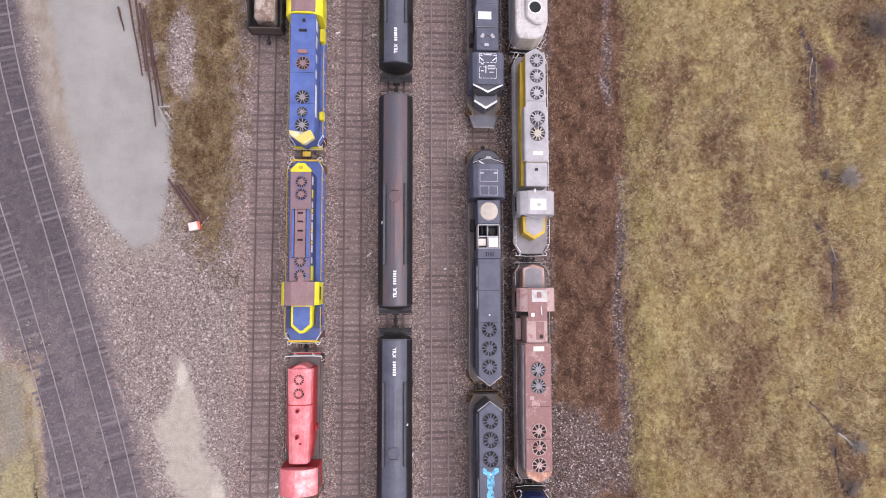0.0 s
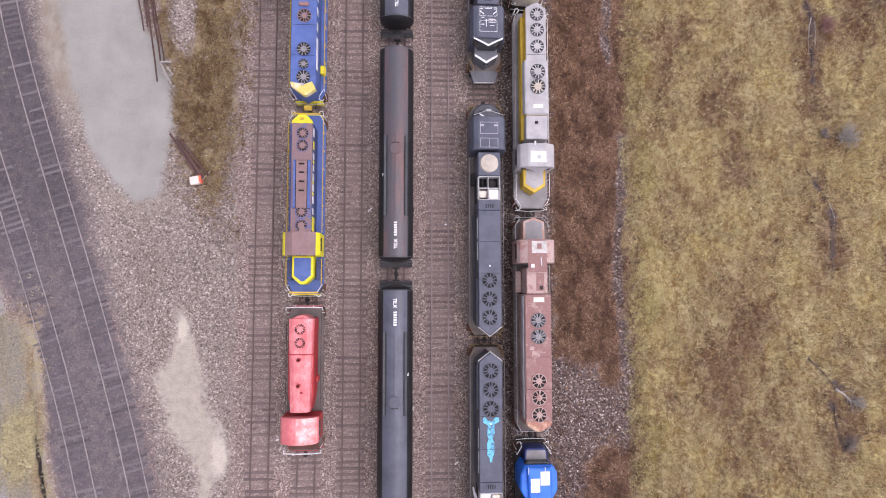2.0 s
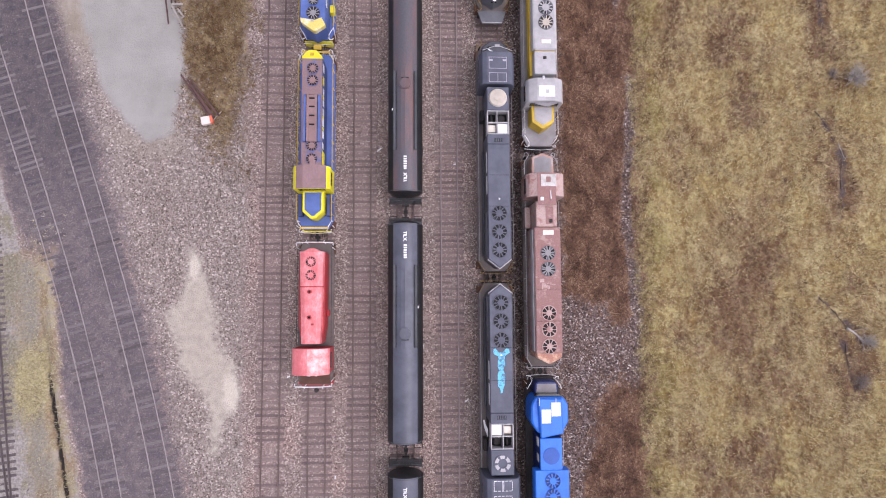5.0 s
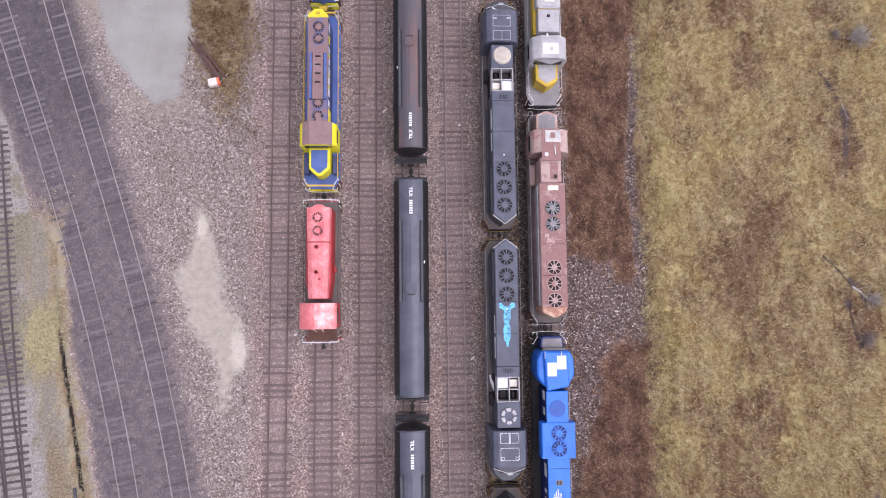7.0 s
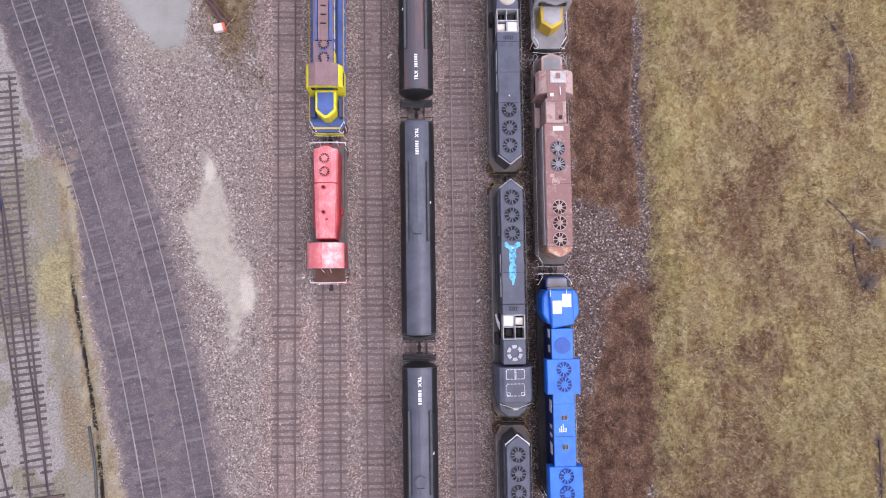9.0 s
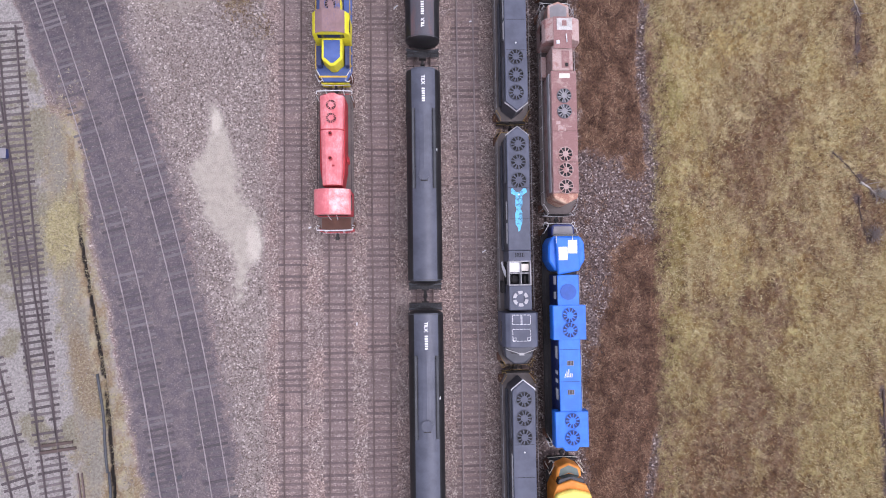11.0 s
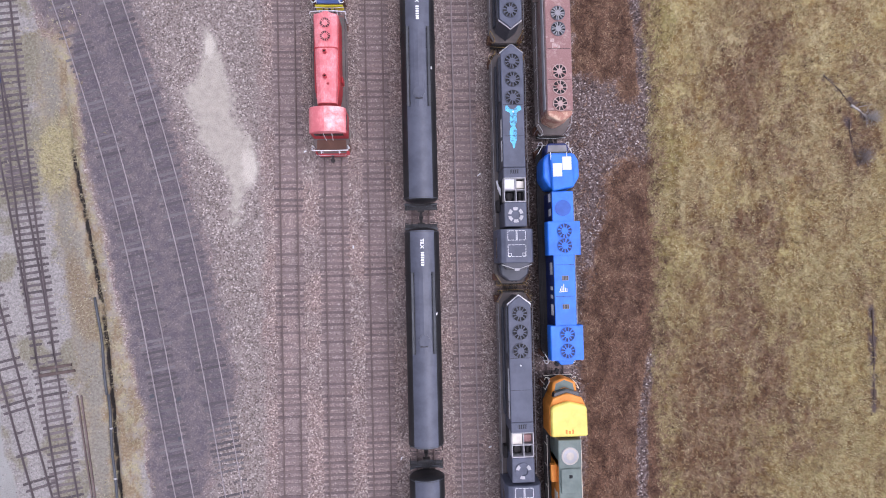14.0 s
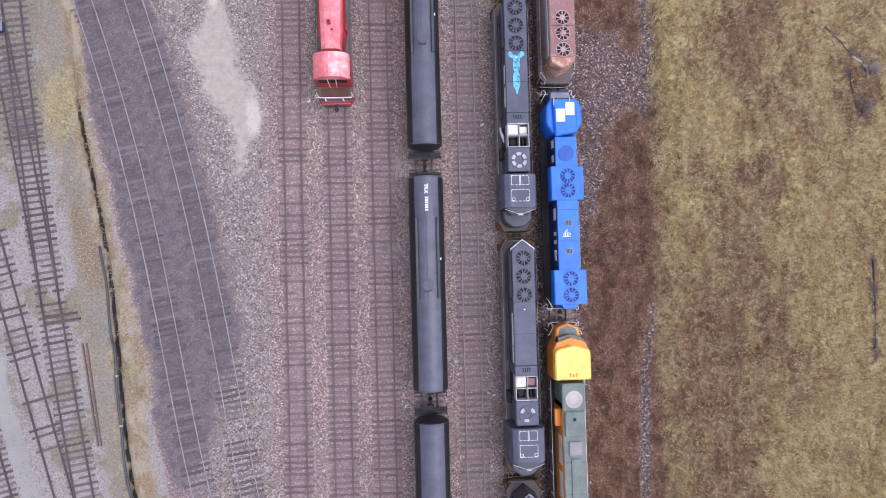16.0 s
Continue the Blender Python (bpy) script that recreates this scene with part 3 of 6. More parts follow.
    at.attribute_name = "cover_field"
    k = n.new("ShaderNodeMath")
    k.operation = "MULTIPLY"
    l.new(span(n, l, swath, 0.62, 0.36), k.inputs[0])
    l.new(at.outputs["Fac"], k.inputs[1])
    c = mix(n, l, k.outputs[0], c, mix(n, l, 1.0, c, (0.62, 0.52, 0.45), "MULTIPLY"))
    tuft = noise_node(n, l, 2.1, 3, 0.55)
    at3 = n.new("ShaderNodeAttribute")
    at3.attribute_name = "cover_field"
    k3 = n.new("ShaderNodeMath")
    k3.operation = "MULTIPLY"
    l.new(span(n, l, tuft, 0.56, 0.4), k3.inputs[0])
    l.new(at3.outputs["Fac"], k3.inputs[1])
    c = mix(n, l, k3.outputs[0], c, mix(n, l, 1.0, c, (0.7, 0.61, 0.54), "MULTIPLY"))
    c = mix(n, l, cover("scar", 0.25, 0.8, 0.9), c, mix(n, l, span(n, l, fine, 0.4, 0.75), (0.065, 0.048, 0.046), (0.165, 0.125, 0.115)))
    l.new(c, b.inputs["Base Color"])
    b.inputs["Roughness"].default_value = 0.95
    b.inputs["Specular IOR Level"].default_value = 0.25
    mixd = n.new("ShaderNodeMath")
    l.new(d1, mixd.inputs[0])
    l.new(grass_n, mixd.inputs[1])
    bump(n, l, b, mixd.outputs[0], 0.6, 0.08)
    return m


me.materials.append(ground_mat())
ground = tagged(new("ground", me), "rail yard ground of ballast, gravel and dry grass", "ground", kind="structure")


# ---------------------------------------------------------------- railway tracks
def sweep_rail(name, line, side, ys, material, parent, foot=0.07, drop=0.0):
    """One rail with a foot, a web and a head along a curved line."""
    prof = [(-foot, 0.0), (foot, 0.0), (foot, 0.02), (0.012, 0.04), (0.012, 0.11), (0.037, 0.12), (0.037, 0.15), (-0.037, 0.15), (-0.037, 0.12), (-0.012, 0.11), (-0.012, 0.04), (-foot, 0.02)]
    bm = bmesh.new()
    loops = []
    for y in ys:
        d = Vector((float(line(y + 0.1) - line(y - 0.1)), 0.2, 0)).normalized()
        right = Vector((d.y, -d.x, 0))
        c = Vector((float(line(y)), y, 0)) + right * side * 0.7525
        loops.append([bm.verts.new(c + right * u + Vector((0, 0, v - drop))) for u, v in prof])
    for p, q in zip(loops, loops[1:]):
        for i in range(len(prof)):
            j = (i + 1) % len(prof)
            bm.faces.new((p[i], p[j], q[j], q[i]))
    bm.faces.new(loops[0]), bm.faces.new(loops[-1])
    return part(name, bm, material, parent)


TIE_MESH = {k: [finish("sleeper", box(-1.3 + d, 1.3 - d, -0.115, 0.115, -0.17, 0.012 + e, 0.012), M[k]) for d, e in ((0.0, 0.0), (0.05, 0.004), (-0.04, -0.003))] for k in ("tie", "tie_main", "tie_dark")}


def track(name, line, y0, y1, rail, tie, label, sink=0.0, gap=0.53, jitter=0.03, skip=0.0, tie_lo=-62.0, tie_hi=32.0):
    rnd = random.Random(name)
    t = tagged(new(name), label, "railway track", "tracks of the yard", "structure")
    straight = abs(float(line(y0) - line(y1))) < 1e-6
    ys = [y0, y1] if straight else list(np.arange(y0, y1 + 0.1, 2.0))
    for s in (-1, 1):
        sweep_rail("rail", line, s, ys, M[rail], t, 0.04 if rail == "rail_bright" else 0.07, 0.08 if rail == "rail_bright" else 0.0)
    y = max(y0, tie_lo)
    while y < min(y1, tie_hi):
        y += gap + rnd.uniform(-jitter, jitter)
        if rnd.random() < skip:
            continue
        slope = math.atan2(float(line(y + 0.5) - line(y - 0.5)), 1.0)
        o = new("sleeper", rnd.choice(TIE_MESH[tie]))
        o.matrix_basis = pose(float(line(y)) + rnd.uniform(-0.05, 0.05), y, -0.012 - sink * rnd.random(), 0, 0, -math.degrees(slope) + rnd.uniform(-1.5, 1.5))
        o.parent = t
    return t


for k, x in YARD.items():
    track("track_%d" % k, lambda y, x=x: x + 0 * np.asarray(y, float), -75, 45, "rail_top" if k == 5 else "rail_rust", "tie", "straight yard track with rusty rails on dusty sleepers", sink={1: 0.065, 2: 0.03}.get(k, 0.05), skip=0.03)
track("track_8", main_a, -62, 34, "rail_bright", "tie_main", "curving main line with shiny rails in dark fine ballast", sink=0.06, gap=0.5)
track("track_9", main_b, -60, 30, "rail_bright", "tie_main", "curving main line with shiny rails in dark fine ballast", sink=0.06, gap=0.5)
track("track_10", side_1, -62, -2, "rail_dark", "tie_dark", "siding with rusty rails and exposed dark sleepers in pale gravel", sink=0.05, gap=0.55)
track("track_11", side_2, -62, -24, "rail_dark", "tie_dark", "siding with rusty rails and partly buried sleepers in pale gravel", sink=0.07, gap=0.6, skip=0.2, tie_lo=-50.5)
track("track_12", side_0, -38, -4, "rail_dark", "tie_dark", "diverging siding of a turnout with exposed dark sleepers", sink=0.05, gap=0.55, tie_lo=-24.0)
track("track_13", side_3, -62, -40, "rail_dark", "tie_dark", "outer siding with rusty rails and dark sleepers", sink=0.03, gap=0.5)


# ---------------------------------------------------------------- parts shared by the rolling stock
RAIL = 0.15
WHEEL = finish("wheel", tube([(-0.07, 0, 0), (0.07, 0, 0)], 0.48, 20), M["frame"])


STEP = finish("step", box(-0.22, 0.22, -0.3, 0.3, -0.02, 0.02, 0.01), M["step_rust"])


def bogie(t, y, axles, base):
    """A truck with its side frames, bolster and wheels."""
    bm = box(-1.18, -1.02, y - base / 2 - 0.45, y + base / 2 + 0.45, 0.55, 0.95, 0.05)
    box(1.02, 1.18, y - base / 2 - 0.45, y + base / 2 + 0.45, 0.55, 0.95, 0.05, bm)
    box(-1.15, 1.15, y - 0.25, y + 0.25, 0.6, 1.05, 0.04, bm)
    truck = part("truck", bm, M["frame"], t)
    for k in range(axles):
        wy = y + base * (k / (axles - 1) - 0.5)
        for x in (-0.7525, 0.7525):
            w = new("wheel", WHEEL)
            w.matrix_basis = pose(x, wy, RAIL + 0.48)
            w.parent = truck
    return truck


def coupler(t, y, d):
    """A knuckle coupler that points along d."""
    bm = box(-0.11, 0.11, min(y, y + 0.55 * d), max(y, y + 0.55 * d), 0.85, 1.05, 0.03)
    prism([(-0.2, y + 0.45 * d), (0.16, y + 0.45 * d), (0.2, y + 0.62 * d), (0.05, y + 0.74 * d), (-0.14, y + 0.7 * d)], 0.78, 1.1, 0.03, bm)
    return part("coupler", bm, M["frame"], t)


def handrail(t, pts, mat, gap=1.9, r=0.024, foot=1.7):
    """A railing through plan points at its top, with a post at every gap."""
    bm = tube(pts, r, 6)
    rail = part("handrail", bm, mat, t)
    for a, b in zip(pts, pts[1:]):
        a, b = Vector(a), Vector(b)
        n = max(1, round((b - a).length / gap))
        for k in range(n):
            p = a.lerp(b, (k + 0.5) / n)
            if p.z > foot + 0.3:
                part("post", tube([(p.x, p.y, foot - 0.02), (p.x, p.y, p.z)], r * 0.9, 5), mat, rail)
    return rail


FAN_MESH = {}


def fan(t, x, y, z, r, mat, spokes=10, open_mat="dark", hub=0.42, spoke_mat=None, rim=0.05, blade_mat=None):
    """A radiator fan: a thin rim, dark well, pitched blades below and uneven spokes round a hub plate."""
    key = (round(r, 2), mat, spokes, open_mat, hub, spoke_mat, rim, blade_mat)
    if key not in FAN_MESH:
        drum = ring(0, 0, -0.02, 0.1, r * (1 - rim), r, 32)
        well = disc(0, 0, -0.02, 0.012, r * (1 - rim), 32)
        plate = disc(0, 0, 0.05, 0.11, r * hub, 24)
        jit = random.Random(int(r * 1000) + spokes)
        arms = []
        for k in range(spokes):
            a = 2 * math.pi * (k + 0.3 + jit.uniform(-0.12, 0.12)) / spokes
            c, q = math.cos(a), math.sin(a)
            w0, w1 = 0.05 * r, (0.055 + jit.uniform(-0.025, 0.06)) * r
            arm = prism([(c * r * hub * 0.9 + q * w0, q * r * hub * 0.9 - c * w0), (c * r * 0.97 + q * w1, q * r * 0.97 - c * w1), (c * r * 0.97 - q * w1, q * r * 0.97 + c * w1), (c * r * hub * 0.9 - q * w0, q * r * hub * 0.9 + c * w0)], 0.05, 0.085)
            arms.append(("spoke", finish("spoke", arm, M[spoke_mat or mat])))
        blades = bmesh.new()
        shaft = blades.verts.new((0, 0, 0.03))
        for k in range(7):
            a = 2 * math.pi * k / 7 + 0.2
            p = [blades.verts.new((r * 0.92 * math.cos(a + d), r * 0.92 * math.sin(a + d), h)) for d, h in ((0.06, 0.016), (0.24, 0.03), (0.42, 0.045))]
            blades.faces.new((shaft, p[0], p[1], p[2]))
        FAN_MESH[key] = (finish("fan_rim", drum, M[mat], False), [("fan_well", finish("fan_well", well, M[open_mat])), ("hub_plate", finish("hub_plate", plate, M[spoke_mat or mat])), ("impeller", finish("impeller", blades, M[blade_mat or "frame"]))] + arms)
    drum, pieces = FAN_MESH[key]
    f = new("radiator_fan", drum)
    f.matrix_basis = pose(x, y, z, 0, 0, (y * 71.0) % 360)
    f.parent = t
    for name, data in pieces:
        new(name, data).parent = f
    return f


def underframe(t, half, deck_half, deck_mat, axles=3, bogies=6.3, base=3.4, taper=0.5, fuel=3.2, deck_z=1.7, end_mat=None):
    """Deck, fuel tank, trucks, couplers, pilots and corner steps of a diesel locomotive."""
    w = deck_half
    part("deck", prism([(-w + taper, -half), (w - taper, -half), (w, -half + 0.9), (w, half - 0.9), (w - taper, half), (-w + taper, half), (-w, half - 0.9), (-w, -half + 0.9)], deck_z - 0.18, deck_z, 0.02), M[deck_mat], t, "dirty walkway plates")
    part("sill", box(-0.9, 0.9, -half + 0.3, half - 0.3, 1.05, deck_z - 0.18, 0.04), M["frame"], t)
    part("fuel_tank", along([(-1.2, 1.45), (-1.35, 1.2), (-1.25, 0.6), (-0.9, 0.4), (0.9, 0.4), (1.25, 0.6), (1.35, 1.2), (1.2, 1.45)], -fuel, fuel, 0.04), M["frame"], t)
    for s in (-1, 1):
        bogie(t, s * bogies, axles, base)
        coupler(t, s * (half - 0.02), s)
        part("pilot", prism([(-1.25, s * half), (1.25, s * half), (1.1, s * (half + 0.1)), (-1.1, s * (half + 0.1))] if s > 0 else [(1.25, -half), (-1.25, -half), (-1.1, -half - 0.1), (1.1, -half - 0.1)], 0.45, 1.45, 0.02), M[end_mat or "frame"], t)
        for q in (-1, 1):
            for k in range(3):
                o = new("step", STEP)
                o.matrix_basis = pose(q * 1.3, s * (half - 0.55), 0.47 + 0.36 * k)
                o.parent = t


def end_rails(t, half, w, mat, z=2.75, r=0.036):
    """Curled grab irons and a drop rail at each end."""
    for s in (-1, 1):
        y = s * half
        part("end_rail", tube([(-w + 0.1, y - 0.75 * s, 1.7), (-w + 0.05, y - 0.75 * s, z - 0.2), (-w + 0.2, y - 0.45 * s, z - 0.1), (-w + 0.45, y - 0.1 * s, z - 0.25), (-w + 0.5, y - 0.02 * s, 1.7)], r, 6), mat, t)
        part("end_rail", tube([(w - 0.1, y - 0.75 * s, 1.7), (w - 0.05, y - 0.75 * s, z - 0.2), (w - 0.2, y - 0.45 * s, z - 0.1), (w - 0.45, y - 0.1 * s, z - 0.25), (w - 0.5, y - 0.02 * s, 1.7)], r, 6), mat, t)
        part("uncoupling_lever", tube([(-1.3, y + 0.14 * s, 1.25), (-0.3, y + 0.2 * s, 1.2), (0.3, y + 0.2 * s, 1.2), (1.3, y + 0.14 * s, 1.25)], r * 0.8, 5), mat, t)
        for q in (-1, 1):
            part("corner_post", tube([(q * (w - 0.06), y - 0.3 * s, 0.7), (q * (w + 0.02), y - 0.3 * s, 1.75), (q * (w + 0.02), y - 0.32 * s, z - 0.25)], r, 6), mat, t)
            part("grab_curl", tube([(q * 0.95, y + 0.02 * s, 2.2), (q * 1.15, y + 0.22 * s, 2.3), (q * 1.32, y + 0.18 * s, 2.2), (q * 1.36, y - 0.02 * s, 2.0), (q * 1.3, y - 0.1 * s, 1.7)], r, 6), mat, t)
        for x in (-0.55, -0.42, 0.42, 0.55):
            part("air_hose", tube([(x, y + 0.1 * s, 1.0), (x, y + 0.3 * s, 0.7), (x * 1.05, y + 0.5 * s, 0.75)], 0.03, 5), M["frame"], t)


def hood(t, w, y0, y1, z, side, roof, p0=0.0, p1=0.0, base=1.7, cap=0.1, name="long_hood", x=0.0, label=""):
    """A hood with a bevelled roof plate; p0 and p1 draw its ends out to a point."""
    def plan(k):
        pts = [(x - w * k, y0)] + ([(x, y0 - p0)] if p0 else []) + [(x + w * k, y0), (x + w * k, y1)] + ([(x, y1 + p1)] if p1 else []) + [(x - w * k, y1)]
        return pts
    body = part(name, prism(plan(1.0), base, z - cap, 0.025), M[side], t, label)
    top = part("hood_roof", prism(plan(0.995), z - cap + 0.004, z, 0.07), M[roof], t)
    # doors along both sides
    n = max(2, int((y1 - y0) / 0.8))
    leaf = finish("hood_door", box(-0.012, 0.012, -0.3, 0.3, base + 0.25, z - 0.75, 0.005), M[side])
    for s in (-1, 1):
        for k in range(1, n):
            d = new("hood_door", leaf)
            d.matrix_basis = pose(x + s * (w + 0.012), y0 + (y1 - y0) * k / n, 0)
            d.parent = body
    for k in range(1, max(2, int((y1 - y0) / 2.6))):
        yy = y0 + 2.6 * k
        part("roof_seam", box(x - w * 0.9, x + w * 0.9, yy - 0.014, yy + 0.014, z - 0.002, z + 0.012, 0), M["dark"], top)
    return body


def bars(t, rows, z, mat, name="lettering", label="", thick=0.008):
    """Flat bars (x0, x1, y0, y1) that lie on a roof."""
    for x0, x1, y0, y1 in rows:
        part(name, box(x0, x1, y0, y1, z, z + thick, 0), mat, t, label)


def frame_lines(x0, x1, y0, y1, w=0.05):
    return [(x0, x1, y0, y0 + w), (x0, x1, y1 - w, y1), (x0, x0 + w, y0 + w, y1 - w), (x1 - w, x1, y0 + w, y1 - w)]


def side_marks(t, w, z0, z1, runs, mat, side=-1, label="unreadable white lettering on the hood side"):
    for y0, y1 in runs:
        part("side_lettering", box(min(side * w, side * (w + 0.03)), max(side * w, side * (w + 0.03)), y0, y1, z0, z1, 0), mat, t, label)


def chevron(t, y, w, d, mat, z, thick=0.14, name="chevron_stripe"):
    """A V-shaped stripe over the end of a hood."""
    return part(name, prism([(-w, y), (0, y + d), (w, y), (w, y - math.copysign(thick, d)), (0, y + d - math.copysign(thick, d)), (-w, y - math.copysign(thick, d))], z, z + 0.02), mat, t)


def lettering_mesh(text, size, bold=0.0):
    cu = bpy.data.curves.new("lettering", "FONT")
    cu.body, cu.size, cu.extrude, cu.offset = text, size, 0.004, bold
    ob = new("lettering", cu)
    data = bpy.data.meshes.new_from_object(ob)
    bpy.data.objects.remove(ob)
    return data


# ---------------------------------------------------------------- tank cars
MARK = lettering_mesh("TILX", 0.38, 0.012)
MARK.materials.append(M["letter"])


def tank_car(name, y, turned, shell, label):
    t = thing(name, pose(YARD[4] + 0.05, y, 0, 0, 0, 180 if turned else 0), label, "tank car", "train of tank cars")
    R, axis_z, half, n = 1.46, 2.83, 9.2, 48
    bm = bmesh.new()
    loops = []
    prof = [(-half, 0.12), (-half + 0.06, 0.5), (-half + 0.2, 0.85), (-half + 0.4, 1.0)] + [(-half + 0.4 + (2 * half - 0.8) * k / 12, 1.0) for k in range(1, 12)] + [(half - 0.4, 1.0), (half - 0.2, 0.85), (half - 0.06, 0.5), (half, 0.12)]
    for yy, k in prof:
        loops.append([bm.verts.new((R * k * math.cos(2 * math.pi * i / n), yy, axis_z + R * k * math.sin(2 * math.pi * i / n))) for i in range(n)])
    for a, b in zip(loops, loops[1:]):
        for i in range(n):
            j = (i + 1) % n
            bm.faces.new((a[i], a[j], b[j], b[i]))
    bm.faces.new(loops[0]), bm.faces.new(loops[-1])
    shell_ob = part("tank_shell", bm, M["tank_side"], t, "long black cylindrical shell with dished ends", True)
    # pale band over the crown: the sky's reflection painted on as a thin curved shell
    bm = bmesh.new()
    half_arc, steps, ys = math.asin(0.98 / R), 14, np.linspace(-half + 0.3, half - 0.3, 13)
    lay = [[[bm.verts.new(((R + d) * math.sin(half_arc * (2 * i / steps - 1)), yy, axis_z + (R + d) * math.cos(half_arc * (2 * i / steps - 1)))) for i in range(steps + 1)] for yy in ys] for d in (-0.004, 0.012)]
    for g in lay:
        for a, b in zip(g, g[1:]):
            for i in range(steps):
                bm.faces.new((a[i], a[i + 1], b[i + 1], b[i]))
    part("sheen_band", bm, shell, shell_ob, "sky sheen painted blue-grey over the crown" if shell is M["tank_top"] else "rust-streaked crown with painted sky sheen", True)
    # jacket bands at both ends
    for s in (-1, 1):
        bm = bmesh.new()
        a = [bm.verts.new(((R + 0.02) * math.cos(2 * math.pi * i / n), s * (half - 0.42), axis_z + (R + 0.02) * math.sin(2 * math.pi * i / n))) for i in range(n)]
        b = [bm.verts.new(((R + 0.02) * math.cos(2 * math.pi * i / n), s * (half - 0.36), axis_z + (R + 0.02) * math.sin(2 * math.pi * i / n))) for i in range(n)]
        for i in range(n):
            bm.faces.new((a[i], a[(i + 1) % n], b[(i + 1) % n], b[i]))
        part("jacket_band", bm, M["pipe"], shell_ob)
    # platform strips beside the manway
    for s in (-1, 1):
        plat = part("platform", box(min(s * 0.78, s * 0.98), max(s * 0.78, s * 0.98), -1.25, 5.45, 4.12, 4.18, 0.015), M["pipe"], t)
        part("toe_board", box(min(s * 0.73, s * 0.78), max(s * 0.73, s * 0.78), -1.25, 5.45, 4.06, 4.2, 0.01), M["tank_side"], plat)
        bm = tube([(s * 0.99, -1.3, 4.2), (s * 0.99, -1.3, 4.42), (s * 0.99, 5.5, 4.42), (s * 0.99, 5.5, 4.2)], 0.02, 5)
        part("platform_rail", bm, M["dark"], plat)
        for k in range(5):
            yy = -1.0 + 1.55 * k
            part("bracket", box(min(s * 0.7, s * 1.08), max(s * 0.7, s * 1.08), yy, yy + 0.08, 3.95, 4.13, 0.01), M["dark"], plat)
    # plate and manway share the crown's painted sheen
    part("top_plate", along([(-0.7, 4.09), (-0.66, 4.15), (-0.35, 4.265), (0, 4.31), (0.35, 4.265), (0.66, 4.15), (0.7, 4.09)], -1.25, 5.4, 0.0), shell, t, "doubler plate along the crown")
    dome = part("manway", disc(0, -0.12, 4.28, 4.38, 0.48, 28), shell, t, "round manway cover")
    part("manway_lid", disc(0, -0.12, 4.38, 4.42, 0.4, 24), shell, dome)
    part("hinge", box(-0.3, 0.3, -0.66, -0.58, 4.3, 4.37, 0.01), M["frame"], dome)
    part("side_ladder", tube([(1.48, 5.2, 0.9), (1.5, 5.2, 2.9), (1.15, 5.2, 4.05)], 0.025, 5, tube([(1.48, 4.8, 0.9), (1.5, 4.8, 2.9), (1.15, 4.8, 4.05)], 0.025, 5)), M["dark"], t)
    part("side_ladder", tube([(-1.48, 5.2, 0.9), (-1.5, 5.2, 2.9), (-1.15, 5.2, 4.05)], 0.025, 5, tube([(-1.48, 4.8, 0.9), (-1.5, 4.8, 2.9), (-1.15, 4.8, 4.05)], 0.025, 5)), M["dark"], t)
    part("placard", box(1.0, 1.12, 1.9, 2.15, 3.95, 4.02, 0.01), M["white"], t, "small white placard")
    # reporting mark and its number as bars
    o = new("reporting_mark", MARK)
    o.matrix_basis = pose(-0.14, 8.2, axis_z + R + 0.018, 0, 0, -90)
    o.parent = t
    bars(t, [(-0.13, 0.13, 6.99 - 0.2 * k, 7.12 - 0.2 * k) for k in range(6)], axis_z + R + 0.014, M["letter"], "number", "white car number, illegible")
    # frame ends
    for s in (-1, 1):
        part("stub_sill", box(-0.3, 0.3, min(s * 6.6, s * 9.75), max(s * 6.6, s * 9.75), 0.85, 1.4, 0.03), M["frame"], t)
        part("end_sill", box(-1.35, 1.35, min(s * 9.15, s * 9.35), max(s * 9.15, s * 9.35), 1.1, 1.35, 0.02), M["frame"], t)
        part("saddle", prism([(-1.2, s * 7.2 - 0.25), (1.2, s * 7.2 - 0.25), (1.2, s * 7.2 + 0.25), (-1.2, s * 7.2 + 0.25)], 1.05, 2.1, 0.03), M["frame"], t)
        grate = part("crossover_platform", box(-1.4, 1.4, min(s * 9.0, s * 9.62), max(s * 9.0, s * 9.62), 1.36, 1.41, 0.01), M["frame"], t, "dark crossover platform")
        for k in range(6):
            part("grating_bar", box(-1.36, 1.36, min(s * (9.08 + 0.1 * k), s * (9.11 + 0.1 * k)), max(s * (9.08 + 0.1 * k), s * (9.11 + 0.1 * k)), 1.41, 1.425, 0), M["pipe"], grate)
        for q in (-1, 1):
            part("platform_wing", prism([(q * 1.42, s * 9.05), (q * 1.42, s * 9.25), (q * 0.45, s * 9.4), (q * 0.45, s * 9.3)], 1.9, 1.94, 0.0), M["pipe"], grate, "folded wing plate")
            part("grab_iron", tube([(q * 1.38, s * 9.62, 0.7), (q * 1.4, s * 9.64, 1.4), (q * 1.4, s * 9.64, 2.35), (q * 0.75, s * 9.66, 2.35), (q * 0.75, s * 9.64, 1.4)], 0.03, 6), M["frame"], t)
        part("end_rail", tube([(-1.35, s * 9.3, 1.3), (-1.35, s * 9.3, 2.2), (1.35, s * 9.3, 2.2), (1.35, s * 9.3, 1.3)], 0.03, 5), M["frame"], t)
        coupler(t, s * 9.6, s)
        bogie(t, s * 7.1, 2, 1.78)
    return t


